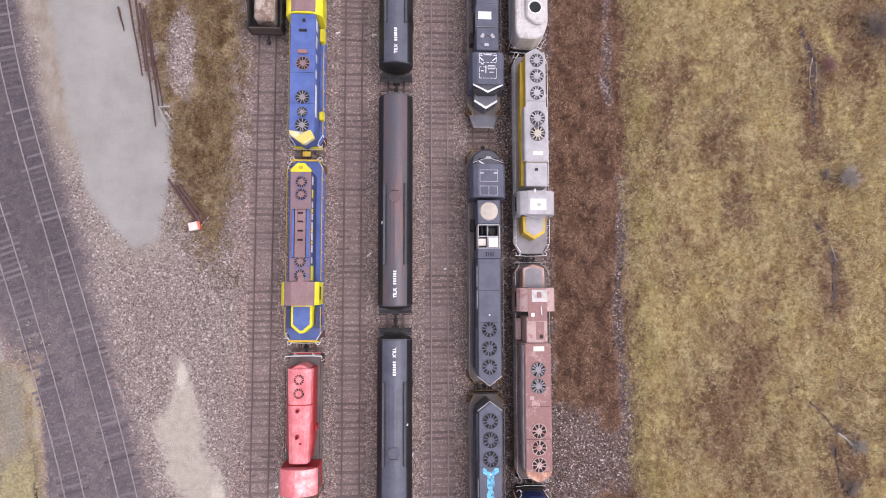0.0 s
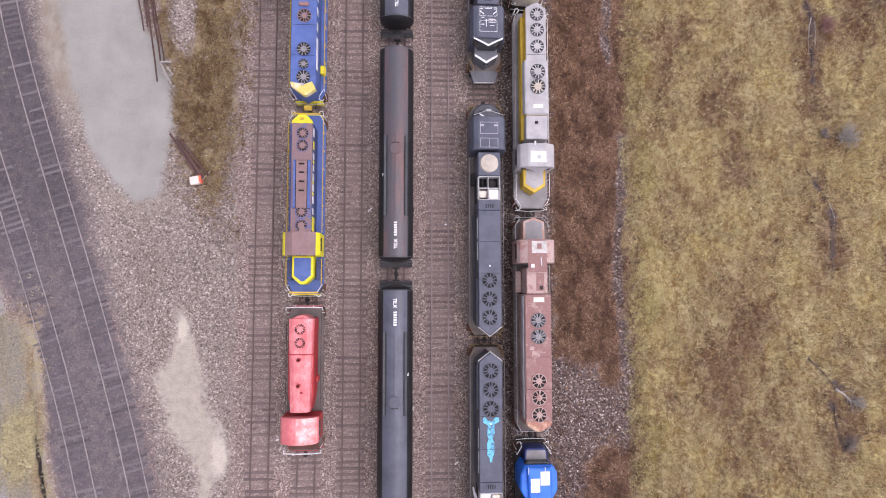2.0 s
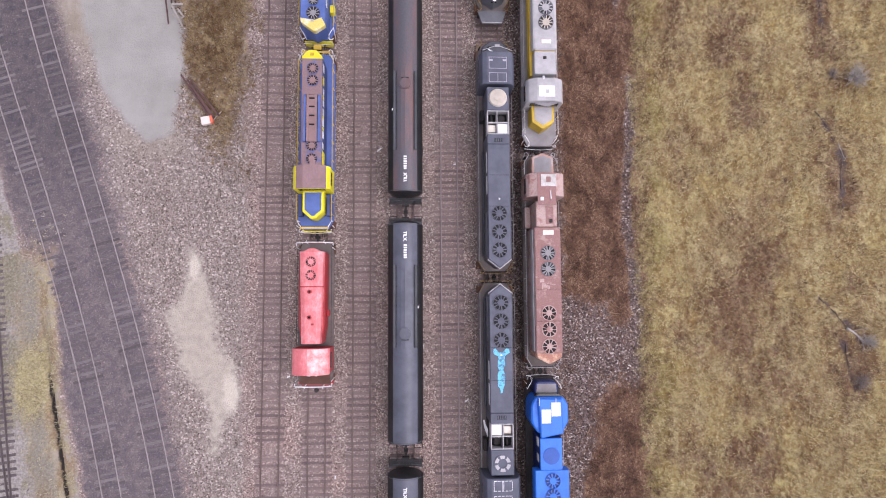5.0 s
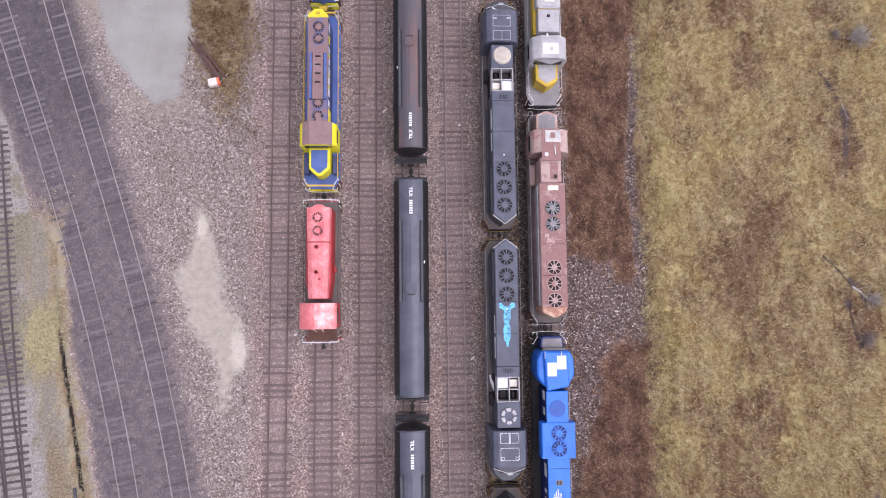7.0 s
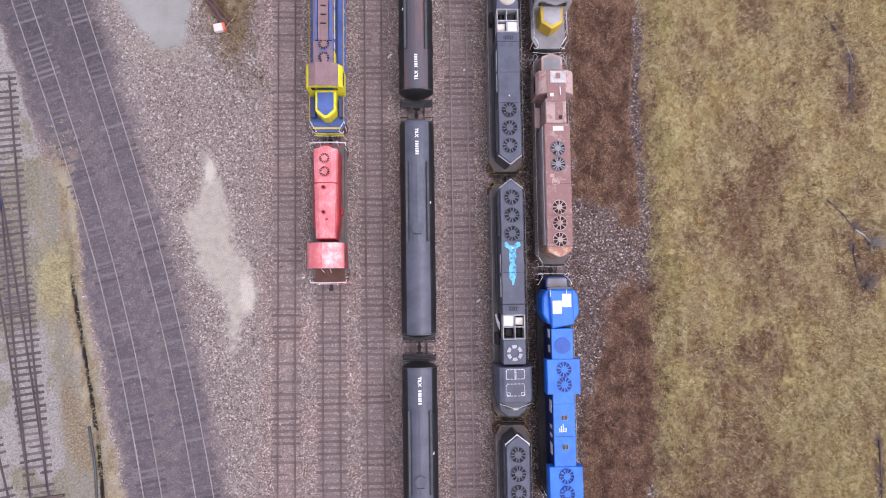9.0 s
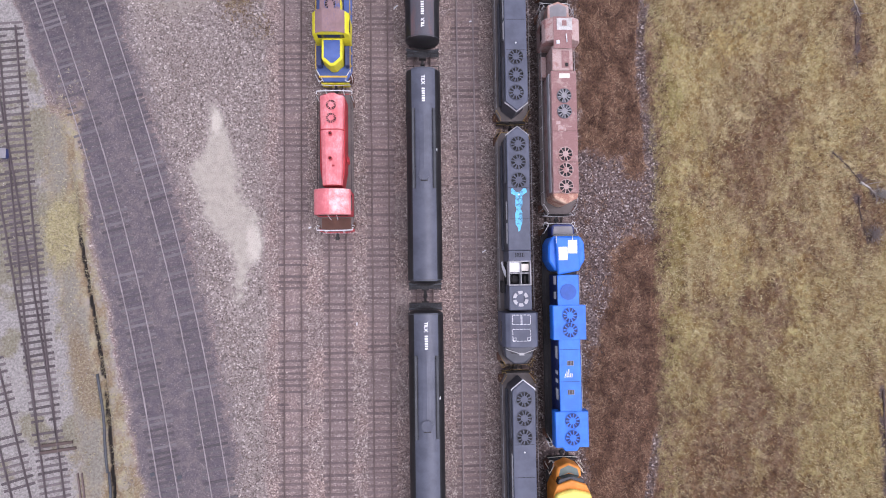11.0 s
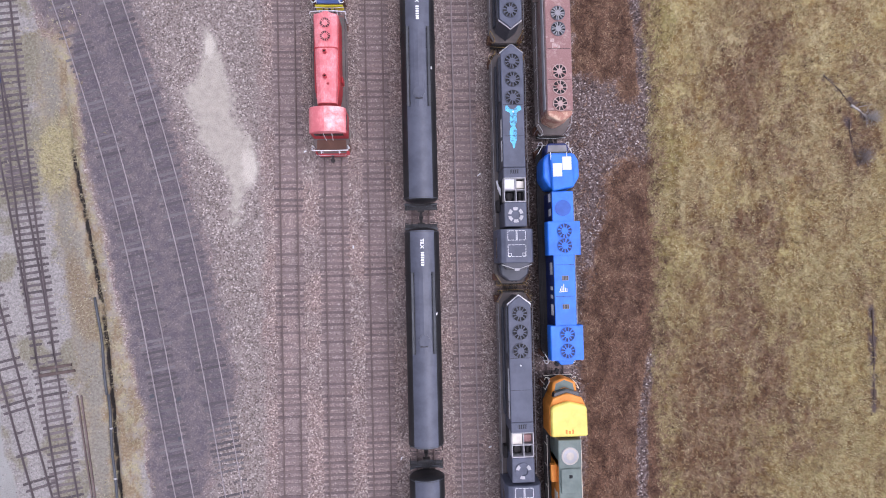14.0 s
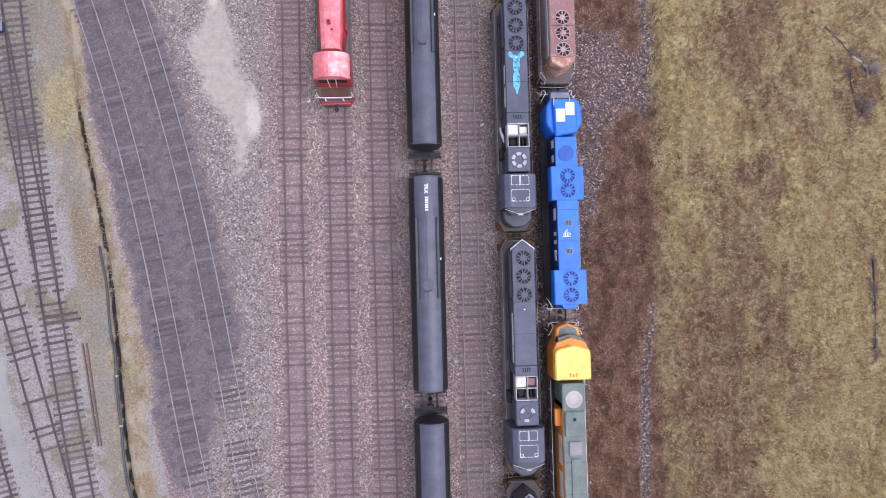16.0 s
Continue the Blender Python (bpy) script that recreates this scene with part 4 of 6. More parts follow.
# crown colours: painted sky sheen, with rust streaks on one car
BLACK_TANK = "black tank car with painted sky sheen along its top and white lettering"
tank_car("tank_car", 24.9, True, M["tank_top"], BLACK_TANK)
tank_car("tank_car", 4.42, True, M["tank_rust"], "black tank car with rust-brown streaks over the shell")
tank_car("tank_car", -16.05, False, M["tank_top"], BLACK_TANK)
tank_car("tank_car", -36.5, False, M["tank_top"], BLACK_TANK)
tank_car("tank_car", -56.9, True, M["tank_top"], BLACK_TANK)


# ---------------------------------------------------------------- black six-axle locomotives
def black_loco(y, turned, label, graffito=False, dome="grey", worn=0, x=0.0, closed=False):
    """Local frame: cab towards -y, radiator end towards +y."""
    t = thing("locomotive", pose(YARD[6] + x, y, 0, 0, 0, 180 if turned else 0), label, "locomotive", "black locomotives")
    underframe(t, 10.05, 1.5, "deck_brown")
    end_rails(t, 10.05, 1.5, M["ochre_dull"], r=0.024)
    near = 1 if turned else -1
    hood(t, 0.93, -0.4, 9.15, 4.55, "black", "black_roof", p1=0.75)
    part("hood_step", prism([(-1.08, 5.2), (1.08, 5.2), (1.08, 8.9), (0, 9.75), (-1.08, 8.9)], 3.6, 4.1, 0.05), M["black"], t)
    for fy in (5.4, 6.92, 8.42):
        fan(t, 0.02, fy, 4.55, 0.62, "black", 11, spoke_mat="black_roof", hub=0.46, rim=0.03)
    chevron(t, 9.24, 1.0, 0.76, M["white"] if worn else M["grey"], 4.36, 0.2 if worn else 0.12)
    # central air intake open to the sky
    part("engine_roof", box(-0.93, 0.93, -1.25, -0.42, 1.7, 4.53, 0.04), M["black_roof"], t)
    grille = part("roof_grille", box(-0.38, 0.36, -0.92, -0.6, 4.53, 4.55, 0.0), M["dark"], t, "dark louvred grille")
    for k in range(5):
        part("louvre", box(-0.34 + 0.15 * k, -0.27 + 0.15 * k, -0.9, -0.62, 4.55, 4.575, 0), M["black_roof"], grille)
    bay = part("intake_bay", box(-0.9, 0.9, -3.2, -1.27, 1.7, 3.55, 0.02), M["dark"], t, "open roof bay with dark machinery")
    for x0, x1, y0, y1 in ((-0.92, -0.84, -3.25, -1.26), (0.84, 0.92, -3.25, -1.26), (-0.92, 0.92, -3.27, -3.19), (-0.92, 0.92, -1.33, -1.25), (-0.92, 0.92, -2.3, -2.22), (0.05, 0.12, -3.2, -1.3)):
        part("bay_wall", box(x0, x1, y0, y1, 3.5, 4.5, 0.01), M["grey"], bay)
    part("filter_box", box(-0.82, 0.0, -2.18, -1.36, 3.56, 4.36, 0.03), M["white"] if worn == 0 else M["cream"], bay, "pale filter box")
    part("filter_box", box(0.18, 0.8, -2.1, -1.5, 3.56, 4.2, 0.03), M["cream"] if worn == 0 else M["brown"], bay)
    part("blower", disc(-0.35, -2.75, 3.56, 3.9, 0.3, 16), M["frame"], bay)
    part("blower_pipe", tube([(0.5, -3.1, 3.8), (0.45, -2.5, 4.0)], 0.1, 8), M["frame"], bay)
    if closed:
        lid = part("bay_lid", box(-0.91, 0.91, -3.24, -1.28, 4.5, 4.54, 0.01), M["black_roof"], t)
        part("lid_panel", box(-0.78, 0.34, -2.62, -1.95, 4.54, 4.56, 0.0), M["white"], lid, "white rectangular roof panel")
    part("blower_roof", box(-0.93, 0.93, -5.3, -3.29, 1.7, 4.5, 0.06), M["black_roof"], t)
    if dome == "pale":
        d = part("roof_dome", disc(0.0, -4.35, 4.5, 4.62, 0.78, 32, r1=0.7), M["beige"], t, "pale round dome")
        part("dome_cap", disc(0.0, -4.35, 4.62, 4.66, 0.32, 24), M["beige"], d)
    else:
        d = part("roof_fan", ring(0, -4.35, 4.48, 4.58, 0.36, 0.68, 28), M["black_roof"], t, "round blower hatch with pale segments")
        for k in range(6 if worn == 0 else 3):
            a = k * 1.047 * (1 if worn == 0 else 1.9) + 0.2
            part("segment", ring(0, -4.35, 4.58, 4.592, 0.38, 0.64, 6, None, a, a + 0.72), M["grey"], d)
    # wide cab with a snub nose
    cab = part("cab", along([(-1.5, 1.7), (-1.5, 3.9), (-1.28, 4.5), (-0.9, 4.68), (0.9, 4.68), (1.28, 4.5), (1.5, 3.9), (1.5, 1.7)], -8.3, -5.5, 0.05), M["black_roof"], t, "wide cab with outlined roof panels")
    outline = frame_lines(-0.75, 0.75, -6.45, -5.65, 0.04) + frame_lines(-0.75, 0.75, -7.8, -6.8, 0.04)
    if dome == "pale":
        bars(cab, outline + [(-0.02, 0.02, -6.4, -5.7), (-0.72, -0.42, -7.6, -7.45), (0.42, 0.72, -7.6, -7.45)], 4.684, M["lavender"], "roof_line", "pale outlines of roof panels")
        part("bright_patch", prism([(0.2, -8.15), (0.75, -8.45), (0.8, -8.6), (0.25, -8.3)], 4.52, 4.53), M["white"], cab)
    else:
        dashes = []
        for x0, x1, y0, y1 in outline:
            m = 5 if x1 - x0 > y1 - y0 else 4
            for k in range(m):
                a, b = (k + 0.06) / m, (k + 0.8) / m
                dashes.append((x0 + (x1 - x0) * a, x0 + (x1 - x0) * b, y0, y1) if m == 5 else (x0, x1, y0 + (y1 - y0) * a, y0 + (y1 - y0) * b))
        bars(cab, dashes + ([] if closed else [(-0.06, -0.02, -6.4, -5.7), (0.02, 0.06, -6.4, -5.7)] + frame_lines(-0.72, -0.45, -7.75, -7.5, 0.03) + frame_lines(0.45, 0.72, -7.75, -7.5, 0.03)), 4.684, M["white"], "roof_line", "dashed white outlines of roof panels")
    if closed:
        marks = [(-0.75, -0.45, -5.85, -5.78), (-0.3, 0.3, -5.8, -5.72), (0.45, 0.75, -5.85, -5.78), (-0.22, -0.14, -7.35, -6.7), (0.0, 0.6, -6.75, -6.68), (0.0, 0.6, -7.0, -6.93), (0.1, 0.5, -7.3, -7.23), (-0.6, -0.35, -7.2, -7.13), (-0.6, -0.35, -6.6, -6.53)]
        bars(cab, marks, 4.686, M["white"], "roof_mark", "short white roof markings")
        for q in (-1, 1):
            part("roof_slash", prism([(q * 0.35, -6.25), (q * 0.7, -5.95), (q * 0.75, -6.02), (q * 0.4, -6.32)], 4.684, 4.694), M["white"], cab)
    part("windscreen", prism([(-1.25, -8.3), (1.25, -8.3), (0.75, -8.85), (-0.75, -8.85)], 3.3, 4.35, 0.02), M["glass"], cab)
    part("cab_visor", prism([(-1.35, -8.2), (1.35, -8.2), (0.0, -9.0)], 4.36, 4.5, 0.02), M["black"], cab)
    if closed:
        nose = part("nose", prism([(-0.98, -8.3), (0.98, -8.3), (0.98, -9.35), (0.0, -9.95), (-0.98, -9.35)], 1.7, 3.2, 0.04), M["grey_dark"], t, "narrow dark grey nose")
        chevron(nose, -9.32, 1.0, -0.62, M["white"], 3.206, 0.2, "nose_stripe")
        chevron(cab, -8.35, 1.25, -0.62, M["white"], 4.52, 0.16, "visor_stripe")
        part("end_platform", prism([(-1.3, -10.0), (1.3, -10.0), (0.95, -11.1), (-0.95, -11.1)], 1.5, 1.7, 0.02), M["grey_dark"], t, "worn end platform")
        part("platform_lip", box(-0.9, 0.9, -11.16, -11.08, 1.55, 1.78, 0.01), M["grey"], t)
    else:
        nose = part("nose", prism([(-1.3, -8.35), (1.3, -8.35), (1.15, -9.3), (0.45, -9.85), (-0.45, -9.85), (-1.15, -9.3)], 1.7, 3.25, 0.12), M["black"], t)
        chevron(cab, -8.45, 1.28, -0.45, M["grey"], 4.52, 0.05, "visor_stripe")
        part("number_box", box(-0.2, 0.2, -8.95, -8.75, 4.5, 4.56, 0.01), M["grey"], cab)
    part("headlight", tube([(-0.14, -9.9, 2.9), (-0.14, -9.82, 2.9)], 0.09, 10, tube([(0.14, -9.9, 2.9), (0.14, -9.82, 2.9)], 0.09, 10)), M["glass"], nose)
    for s in (-1, 1):
        part("cab_window", box(min(s * 1.48, s * 1.515), max(s * 1.48, s * 1.515), -7.9, -6.2, 3.2, 3.8, 0.01), M["glass"], cab)
        handrail(t, [(s * 1.46, -5.2, 2.75), (s * 1.46, 9.2, 2.75)], M["grey_mid"], 2.0)
    side_marks(t, 0.93, 3.75, 4.2, [(1.2, 3.9), (-0.2, 1.1)] if worn else [(0.2, 1.9), (2.2, 3.7)], M["white"], near)
    part("roof_light", disc(0.0, 4.2, 4.55, 4.62, 0.07, 12), M["white"], t)
    part("walkway_duct", box(min(near * 0.94, near * 1.1), max(near * 0.94, near * 1.1), -0.3, 8.8, 1.7, 2.3, 0.04), M["black"], t)
    for s in (-1.25, 0.95):
        part("air_box", box(s, s + 0.3, -3.9, -2.9, 1.7, 2.6, 0.03), M["frame"], t)
    if graffito:
        bm = bmesh.new()
        prism([(-0.26, 4.1), (-0.3, 3.3), (-0.2, 3.0), (-0.32, 2.6), (-0.3, 1.75), (-0.12, 1.5), (-0.08, 1.15), (0.06, 1.2), (0.14, 1.6), (0.26, 1.9), (0.28, 2.7), (0.14, 3.0), (0.3, 3.4), (0.28, 4.1)], 4.554, 4.558, 0, bm)
        prism([(-0.25, 4.1), (0.25, 4.1), (0.68, 4.4), (0.62, 4.7), (0.4, 4.72), (0.1, 4.42), (-0.2, 4.42), (-0.5, 4.75), (-0.66, 4.62), (-0.62, 4.3)], 4.554, 4.558, 0, bm)
        part("graffito", bm, M["cyan"], t, "sky-blue painted graffito shape")
        part("torn_panel", prism([(-1.35, -1.3), (-1.25, -1.9), (-1.0, -2.6), (-0.95, -2.6), (-0.95, -2.0), (-1.15, -1.6), (-1.22, -1.25)], 3.0, 3.04, 0, None), M["white"], t, "bent white panel hanging over the walkway")
    return t


black_loco(22.35, False, "black locomotive with white roof hatch and white chevrons", dome="grey", worn=1, closed=True)
black_loco(-1.0, True, "black locomotive with pale round roof dome", dome="pale", worn=0)
black_loco(-22.15, False, "black locomotive with a sky-blue graffito on its roof", graffito=True)
black_loco(-43.05, False, "black locomotive with three roof fans and an open roof bay", worn=1, x=0.08)
black_loco(-63.9, False, "black locomotive with white chevron over the hood end", x=0.05)


# ---------------------------------------------------------------- blue and yellow four-axle locomotives
def blue_yellow(y, label):
    """Local frame: cab towards -y."""
    t = thing("locomotive", pose(YARD[2] + 0.05, y, 0), label, "locomotive", "blue and yellow locomotives")
    underframe(t, 7.75, 1.53, "blue", 2, 5.0, 2.75, 0.5, 2.0, end_mat="yellow")
    end_rails(t, 7.75, 1.5, M["white"], 2.7)
    return t


def old_loco():
    """The worn unit behind the red switcher, cab towards -y."""
    t = blue_yellow(0.24, "blue and yellow locomotive with rust-worn roof and fans")
    near = 1
    hood(t, 0.84, -2.7, 6.4, 4.42, "blue_dark", "worn_blue", p1=0.55)
    part("end_cap", prism([(-0.85, 6.25), (0.85, 6.25), (0.85, 6.45), (0.3, 7.0), (-0.3, 7.0), (-0.85, 6.45)], 4.0, 4.46, 0.05), M["yellow"], t, "yellow hood end")
    part("headlight_box", box(-0.16, 0.16, 6.5, 6.72, 4.46, 4.56, 0.02), M["ochre"], t)
    for fy in (5.42, 4.4, -1.07, -2.17):
        fan(t, 0.06, fy, 4.42, 0.48, "blue", 12, hub=0.5, spoke_mat="mauve", blade_mat="dark")
    trough = part("dynamic_brake", box(-0.66, 0.74, -0.8, 3.2, 4.42, 4.45, 0.005), M["dark"], t, "long brake housing with open slots")
    for x0, x1, k in ((-0.64, -0.46, "blue"), (-0.4, -0.2, "mauve"), (0.26, 0.46, "mauve"), (0.52, 0.74, "blue")):
        part("brake_plate", box(x0, x1, -0.75, 3.15, 4.45, 4.58, 0.015), M[k], trough)
    for y0, y1 in ((2.95, 3.15), (2.25, 2.8), (1.5, 2.1), (0.75, 1.35), (-0.75, 0.6)):
        part("cross_plate", box(-0.2, 0.26, y0, y1, 4.44, 4.53, 0.01), M["mauve"], trough)
    part("exhaust_box", box(-0.1, 0.38, -3.4, -2.3, 4.42, 4.62, 0.03), M["mauve"], t)
    cab = part("cab", along([(-1.52, 1.7), (-1.52, 3.95), (-1.3, 4.3), (-0.6, 4.66), (0.6, 4.66), (1.3, 4.3), (1.52, 3.95), (1.52, 1.7)], -4.6, -2.72, 0.03), M["yellow"], t, "bright yellow cab")
    part("cab_roof", along([(-1.22, 4.37), (-0.6, 4.67), (0.6, 4.67), (1.22, 4.37), (1.2, 4.41), (0.6, 4.71), (-0.6, 4.71), (-1.2, 4.41)], -4.62, -2.7, 0.0), M["mauve"], cab, "rust-brown cab roof")
    for s in (-1, 1):
        part("cab_window", box(min(s * 1.51, s * 1.535), max(s * 1.51, s * 1.535), -4.2, -3.1, 3.1, 3.75, 0.01), M["glass"], cab)
    part("windscreen", box(-1.1, 1.1, -4.64, -4.59, 3.45, 4.05, 0.01), M["glass"], cab)
    nose = part("short_hood", prism([(-0.87, -4.62), (0.87, -4.62), (0.87, -6.35), (0.2, -6.95), (-0.2, -6.95), (-0.87, -6.35)], 1.7, 3.3, 0.06), M["yellow"], t, "short hood edged in yellow")
    part("hood_top", prism([(-0.68, -4.75), (0.68, -4.75), (0.68, -6.2), (0.12, -6.7), (-0.12, -6.7), (-0.68, -6.2)], 3.3, 3.315, 0), M["blue"], nose)
    side_marks(t, 0.84, 3.5, 4.05, [(5.3, 6.0), (3.4, 3.9), (2.4, 2.9), (1.6, 2.2), (0.7, 1.3), (-0.3, 0.3), (-1.2, -0.7)], M["white"], near)
    side_marks(t, 0.84, 3.5, 4.05, [(4.2, 4.9), (3.0, 3.3), (1.35, 1.55), (0.4, 0.6)], M["yellow"], near, "yellow dashes on the hood side")
    side_marks(t, 0.84, 3.0, 4.1, [(-2.6, -1.4)], M["yellow"], near, "yellow flash beside the cab")
    for s in (-1, 1):
        handrail(t, [(s * 1.46, -2.6, 2.72), (s * 1.46, 6.9, 2.72)], M["ochre"], 1.6, 0.036)
        handrail(t, [(s * 1.46, -4.8, 2.72), (s * 1.46, -7.0, 2.72)], M["ochre"], 1.1, 0.036)
    for s in (-1, 1):
        part("drop_step", box(-1.2, 1.2, min(s * 7.55, s * 7.7), max(s * 7.55, s * 7.7), 2.55, 2.6, 0.01), M["ochre"], t)
    for s in (-1.45, 1.0):
        part("battery_box", box(s, s + 0.45, -6.6, -4.9, 1.7, 2.5, 0.03), M["blue_dark"], t)
    return t


def newer_loco():
    """The unit ahead of it: local -y end is the yellow-capped hood end, cab towards +y."""
    t = blue_yellow(17.1, "blue and yellow locomotive with large roof fans and yellow cab")
    near = 1
    hood(t, 1.03, -7.5, 2.7, 4.5, "blue", "blue", p0=0.6)
    cap = part("end_cap", prism([(-1.03, -7.15), (-0.95, -7.55), (0.1, -8.3), (0.3, -8.3), (1.08, -7.75), (0.75, -7.1), (0.1, -7.35)], 4.0, 4.56, 0.04), M["yellow_pale"], t, "pale yellow hood end with a number box")
    part("number_box", box(-0.14, 0.1, -7.5, -7.3, 4.56, 4.62, 0.01), M["grey"], cap)
    for fy, r in ((-1.55, 0.57), (-4.4, 0.57), (-5.65, 0.42), (-6.75, 0.57)):
        fan(t, 0.05, fy, 4.5, r, "mauve" if fy > -2 else "blue_dark", 11, hub=0.4, spoke_mat="grey_mid" if fy < -4 else "mauve")
    part("exhaust_stack", box(-0.4, 0.4, -0.72, -0.4, 4.5, 4.66, 0.03), M["brown"], t, "rusty exhaust stack")
    part("roof_hatch", box(-0.32, 0.32, 1.15, 1.4, 4.5, 4.53, 0.01), M["dark"], t)
    part("roof_vent", box(-0.05, 0.2, 2.0, 2.25, 4.5, 4.58, 0.01), M["frame"], t)
    cab = part("cab", along([(-1.52, 1.7), (-1.52, 3.95), (-1.3, 4.3), (-0.6, 4.66), (0.6, 4.66), (1.3, 4.3), (1.52, 3.95), (1.52, 1.7)], 2.72, 5.2, 0.03), M["yellow"], t, "bright yellow cab")
    part("cab_roof", along([(-1.0, 4.47), (-0.6, 4.67), (0.6, 4.67), (1.0, 4.47), (0.98, 4.51), (0.6, 4.71), (-0.6, 4.71), (-0.98, 4.51)], 2.85, 5.2, 0.0), M["mauve"], cab)
    part("short_hood", box(-0.87, 0.87, 5.2, 7.0, 1.7, 3.3, 0.06), M["yellow"], t)
    side_marks(t, 1.03, 3.6, 4.2, [(-5.9, -3.2), (-2.6, -1.9), (-1.2, -0.6), (0.0, 1.0), (1.5, 2.4)], M["white"], near)
    for s in (-1, 1):
        handrail(t, [(s * 1.47, -7.0, 2.72), (s * 1.47, 2.6, 2.72)], M["ochre"], 1.6, 0.036)
    part("toolbox", box(1.08, 1.5, -5.6, -4.9, 1.7, 2.35, 0.03), M["yellow"], t)
    part("toolbox", box(1.05, 1.52, 1.3, 2.4, 1.7, 2.4, 0.03), M["yellow"], t)
    part("drop_step", box(-0.35, 0.35, -8.75, -8.3, 1.9, 2.0, 0.04), M["ochre"], t, "yellow drop step")
    return t


old_loco()
newer_loco()


# ---------------------------------------------------------------- red switcher
def red_switcher():
    t = thing("switcher_locomotive", pose(YARD[2] + 0.12, -14.6, 0), "sun-faded red switcher locomotive with rounded cab roof", "locomotive")
    underframe(t, 6.0, 1.5, "deck_brown", 2, 3.7, 2.45, 0.3, 1.3, 1.55, "red_dark")
    body = part("long_hood", prism([(-0.8, -2.4), (0.8, -2.4), (1.03, -0.9), (1.05, 5.1), (-1.05, 5.1), (-1.03, -0.9)], 1.55, 3.6, 0.04), M["red_dark"], t)
    own = along([(-1.06, 3.5), (-0.95, 3.95), (-0.55, 4.15), (0.55, 4.15), (0.95, 3.95), (1.06, 3.5)], -2.35, 5.12, 0.03)
    for v in own.verts:
        if v.co.y < -1.5:
            v.co.x *= 0.8
    part("hood_roof", own, M["red"], t, "faded red hood roof")
    part("hood_nose", prism([(-0.75, 5.1), (0.75, 5.1), (0.2, 5.4), (-0.2, 5.4)], 1.6, 3.9, 0.04), M["red"], t)
    part("hood_seam", along([(-1.08, 3.5), (-0.97, 3.97), (-0.55, 4.17), (0.55, 4.17), (0.97, 3.97), (1.08, 3.5)], 2.2, 2.3, 0.0), M["red_dark"], t)
    for fy in (4.28, 3.18):
        fan(t, -0.02, fy, 4.155, 0.44, "red", 13, hub=0.5, spoke_mat="red", rim=0.03, blade_mat="dark")
    for fy in (1.85, -0.2):
        stack = part("exhaust_stack", ring(-0.08, fy, 4.1, 4.5, 0.1, 0.16, 16), M["red_dark"], t, "round exhaust stack")
        part("stack_bore", disc(-0.08, fy, 4.12, 4.36, 0.1, 14), M["dark"], stack)
    part("bell_bracket", box(0.05, 0.25, -0.85, -0.7, 4.14, 4.24, 0.02), M["red_dark"], t)
    cab = part("cab", box(-1.5, 1.5, -4.75, -2.75, 1.55, 3.75, 0.04), M["red_dark"], t)
    arc = [(1.54 * math.cos(a), 3.62 + 0.95 * math.sin(a)) for a in np.linspace(0.12, math.pi - 0.12, 14)]
    roof = part("cab_roof", along(arc, -4.8, -2.7, 0.03), M["red"], cab, "glossy arched red roof")
    arc2 = [(1.545 * math.cos(a), 3.625 + 0.955 * math.sin(a)) for a in np.linspace(0.45, 1.68, 9)]
    part("bleached_patch", along(arc2 + [(p * 0.98, q - 0.03) for p, q in arc2[::-1]], -4.78, -2.72, 0.0), M["pink"], roof, "sun-bleached pinkish white patch")
    for s in (-1, 1):
        part("cab_window", box(min(s * 1.49, s * 1.515), max(s * 1.49, s * 1.515), -4.4, -3.1, 2.8, 3.5, 0.01), M["glass"], cab)
        part("grab_iron", tube([(s * 0.35, -4.82, 3.9), (s * 0.33, -4.95, 3.5), (s * 0.28, -5.1, 2.6)], 0.03, 6), M["white"], cab)
        handrail(t, [(s * 1.42, 5.6, 2.6), (s * 1.42, -2.6, 2.6)], M["frame"], 2.0, 0.018, 1.55)
        part("side_box", box(min(s * 1.06, s * 1.2), max(s * 1.06, s * 1.2), -0.2, 0.3, 1.55, 2.6, 0.03), M["red_dark"], t)
    part("rear_deck_plate", box(-1.25, 1.25, -5.9, -4.85, 1.552, 1.6, 0.01), M["step_rust"], t, "rusty plate over the rear deck")
    part("rear_window", box(-1.2, 1.2, -4.78, -4.74, 2.8, 3.5, 0.01), M["glass"], cab)
    for s in (-1, 1):
        y = s * 5.95
        part("end_rail", tube([(-1.52, y - 0.22 * s, 2.5), (-1.5, y, 2.58), (-0.6, y + 0.04 * s, 2.62), (0.6, y + 0.04 * s, 2.62), (1.5, y, 2.58), (1.52, y - 0.22 * s, 2.5)], 0.048, 6), M["white"], t, "white end railing")
        for x in (-0.75, 0.75):
            part("end_post", tube([(x, y, 1.5), (x, y + 0.08 * s, 2.6), (x, y + 0.22 * s, 2.35)], 0.04, 6), M["white"], t)
        part("uncoupling_lever", tube([(-1.2, y + 0.15 * s, 1.2), (1.2, y + 0.15 * s, 1.2)], 0.025, 5), M["white"], t)
        for q in (-1, 1):
            for k in range(3):
                part("end_step", box(min(q * 1.0, q * 1.45), max(q * 1.0, q * 1.45), min(y, y - 0.3 * s), max(y, y - 0.3 * s), 0.5 + 0.33 * k, 0.54 + 0.33 * k, 0.01), M["red_dark"] if s < 0 else M["frame"], t)
            part("corner_post", tube([(q * 1.46, y - 0.45 * s, 0.6), (q * 1.5, y - 0.45 * s, 1.6), (q * 1.48, y - 0.4 * s, 2.5)], 0.04, 6), M["white"], t)
    return t


red_switcher()


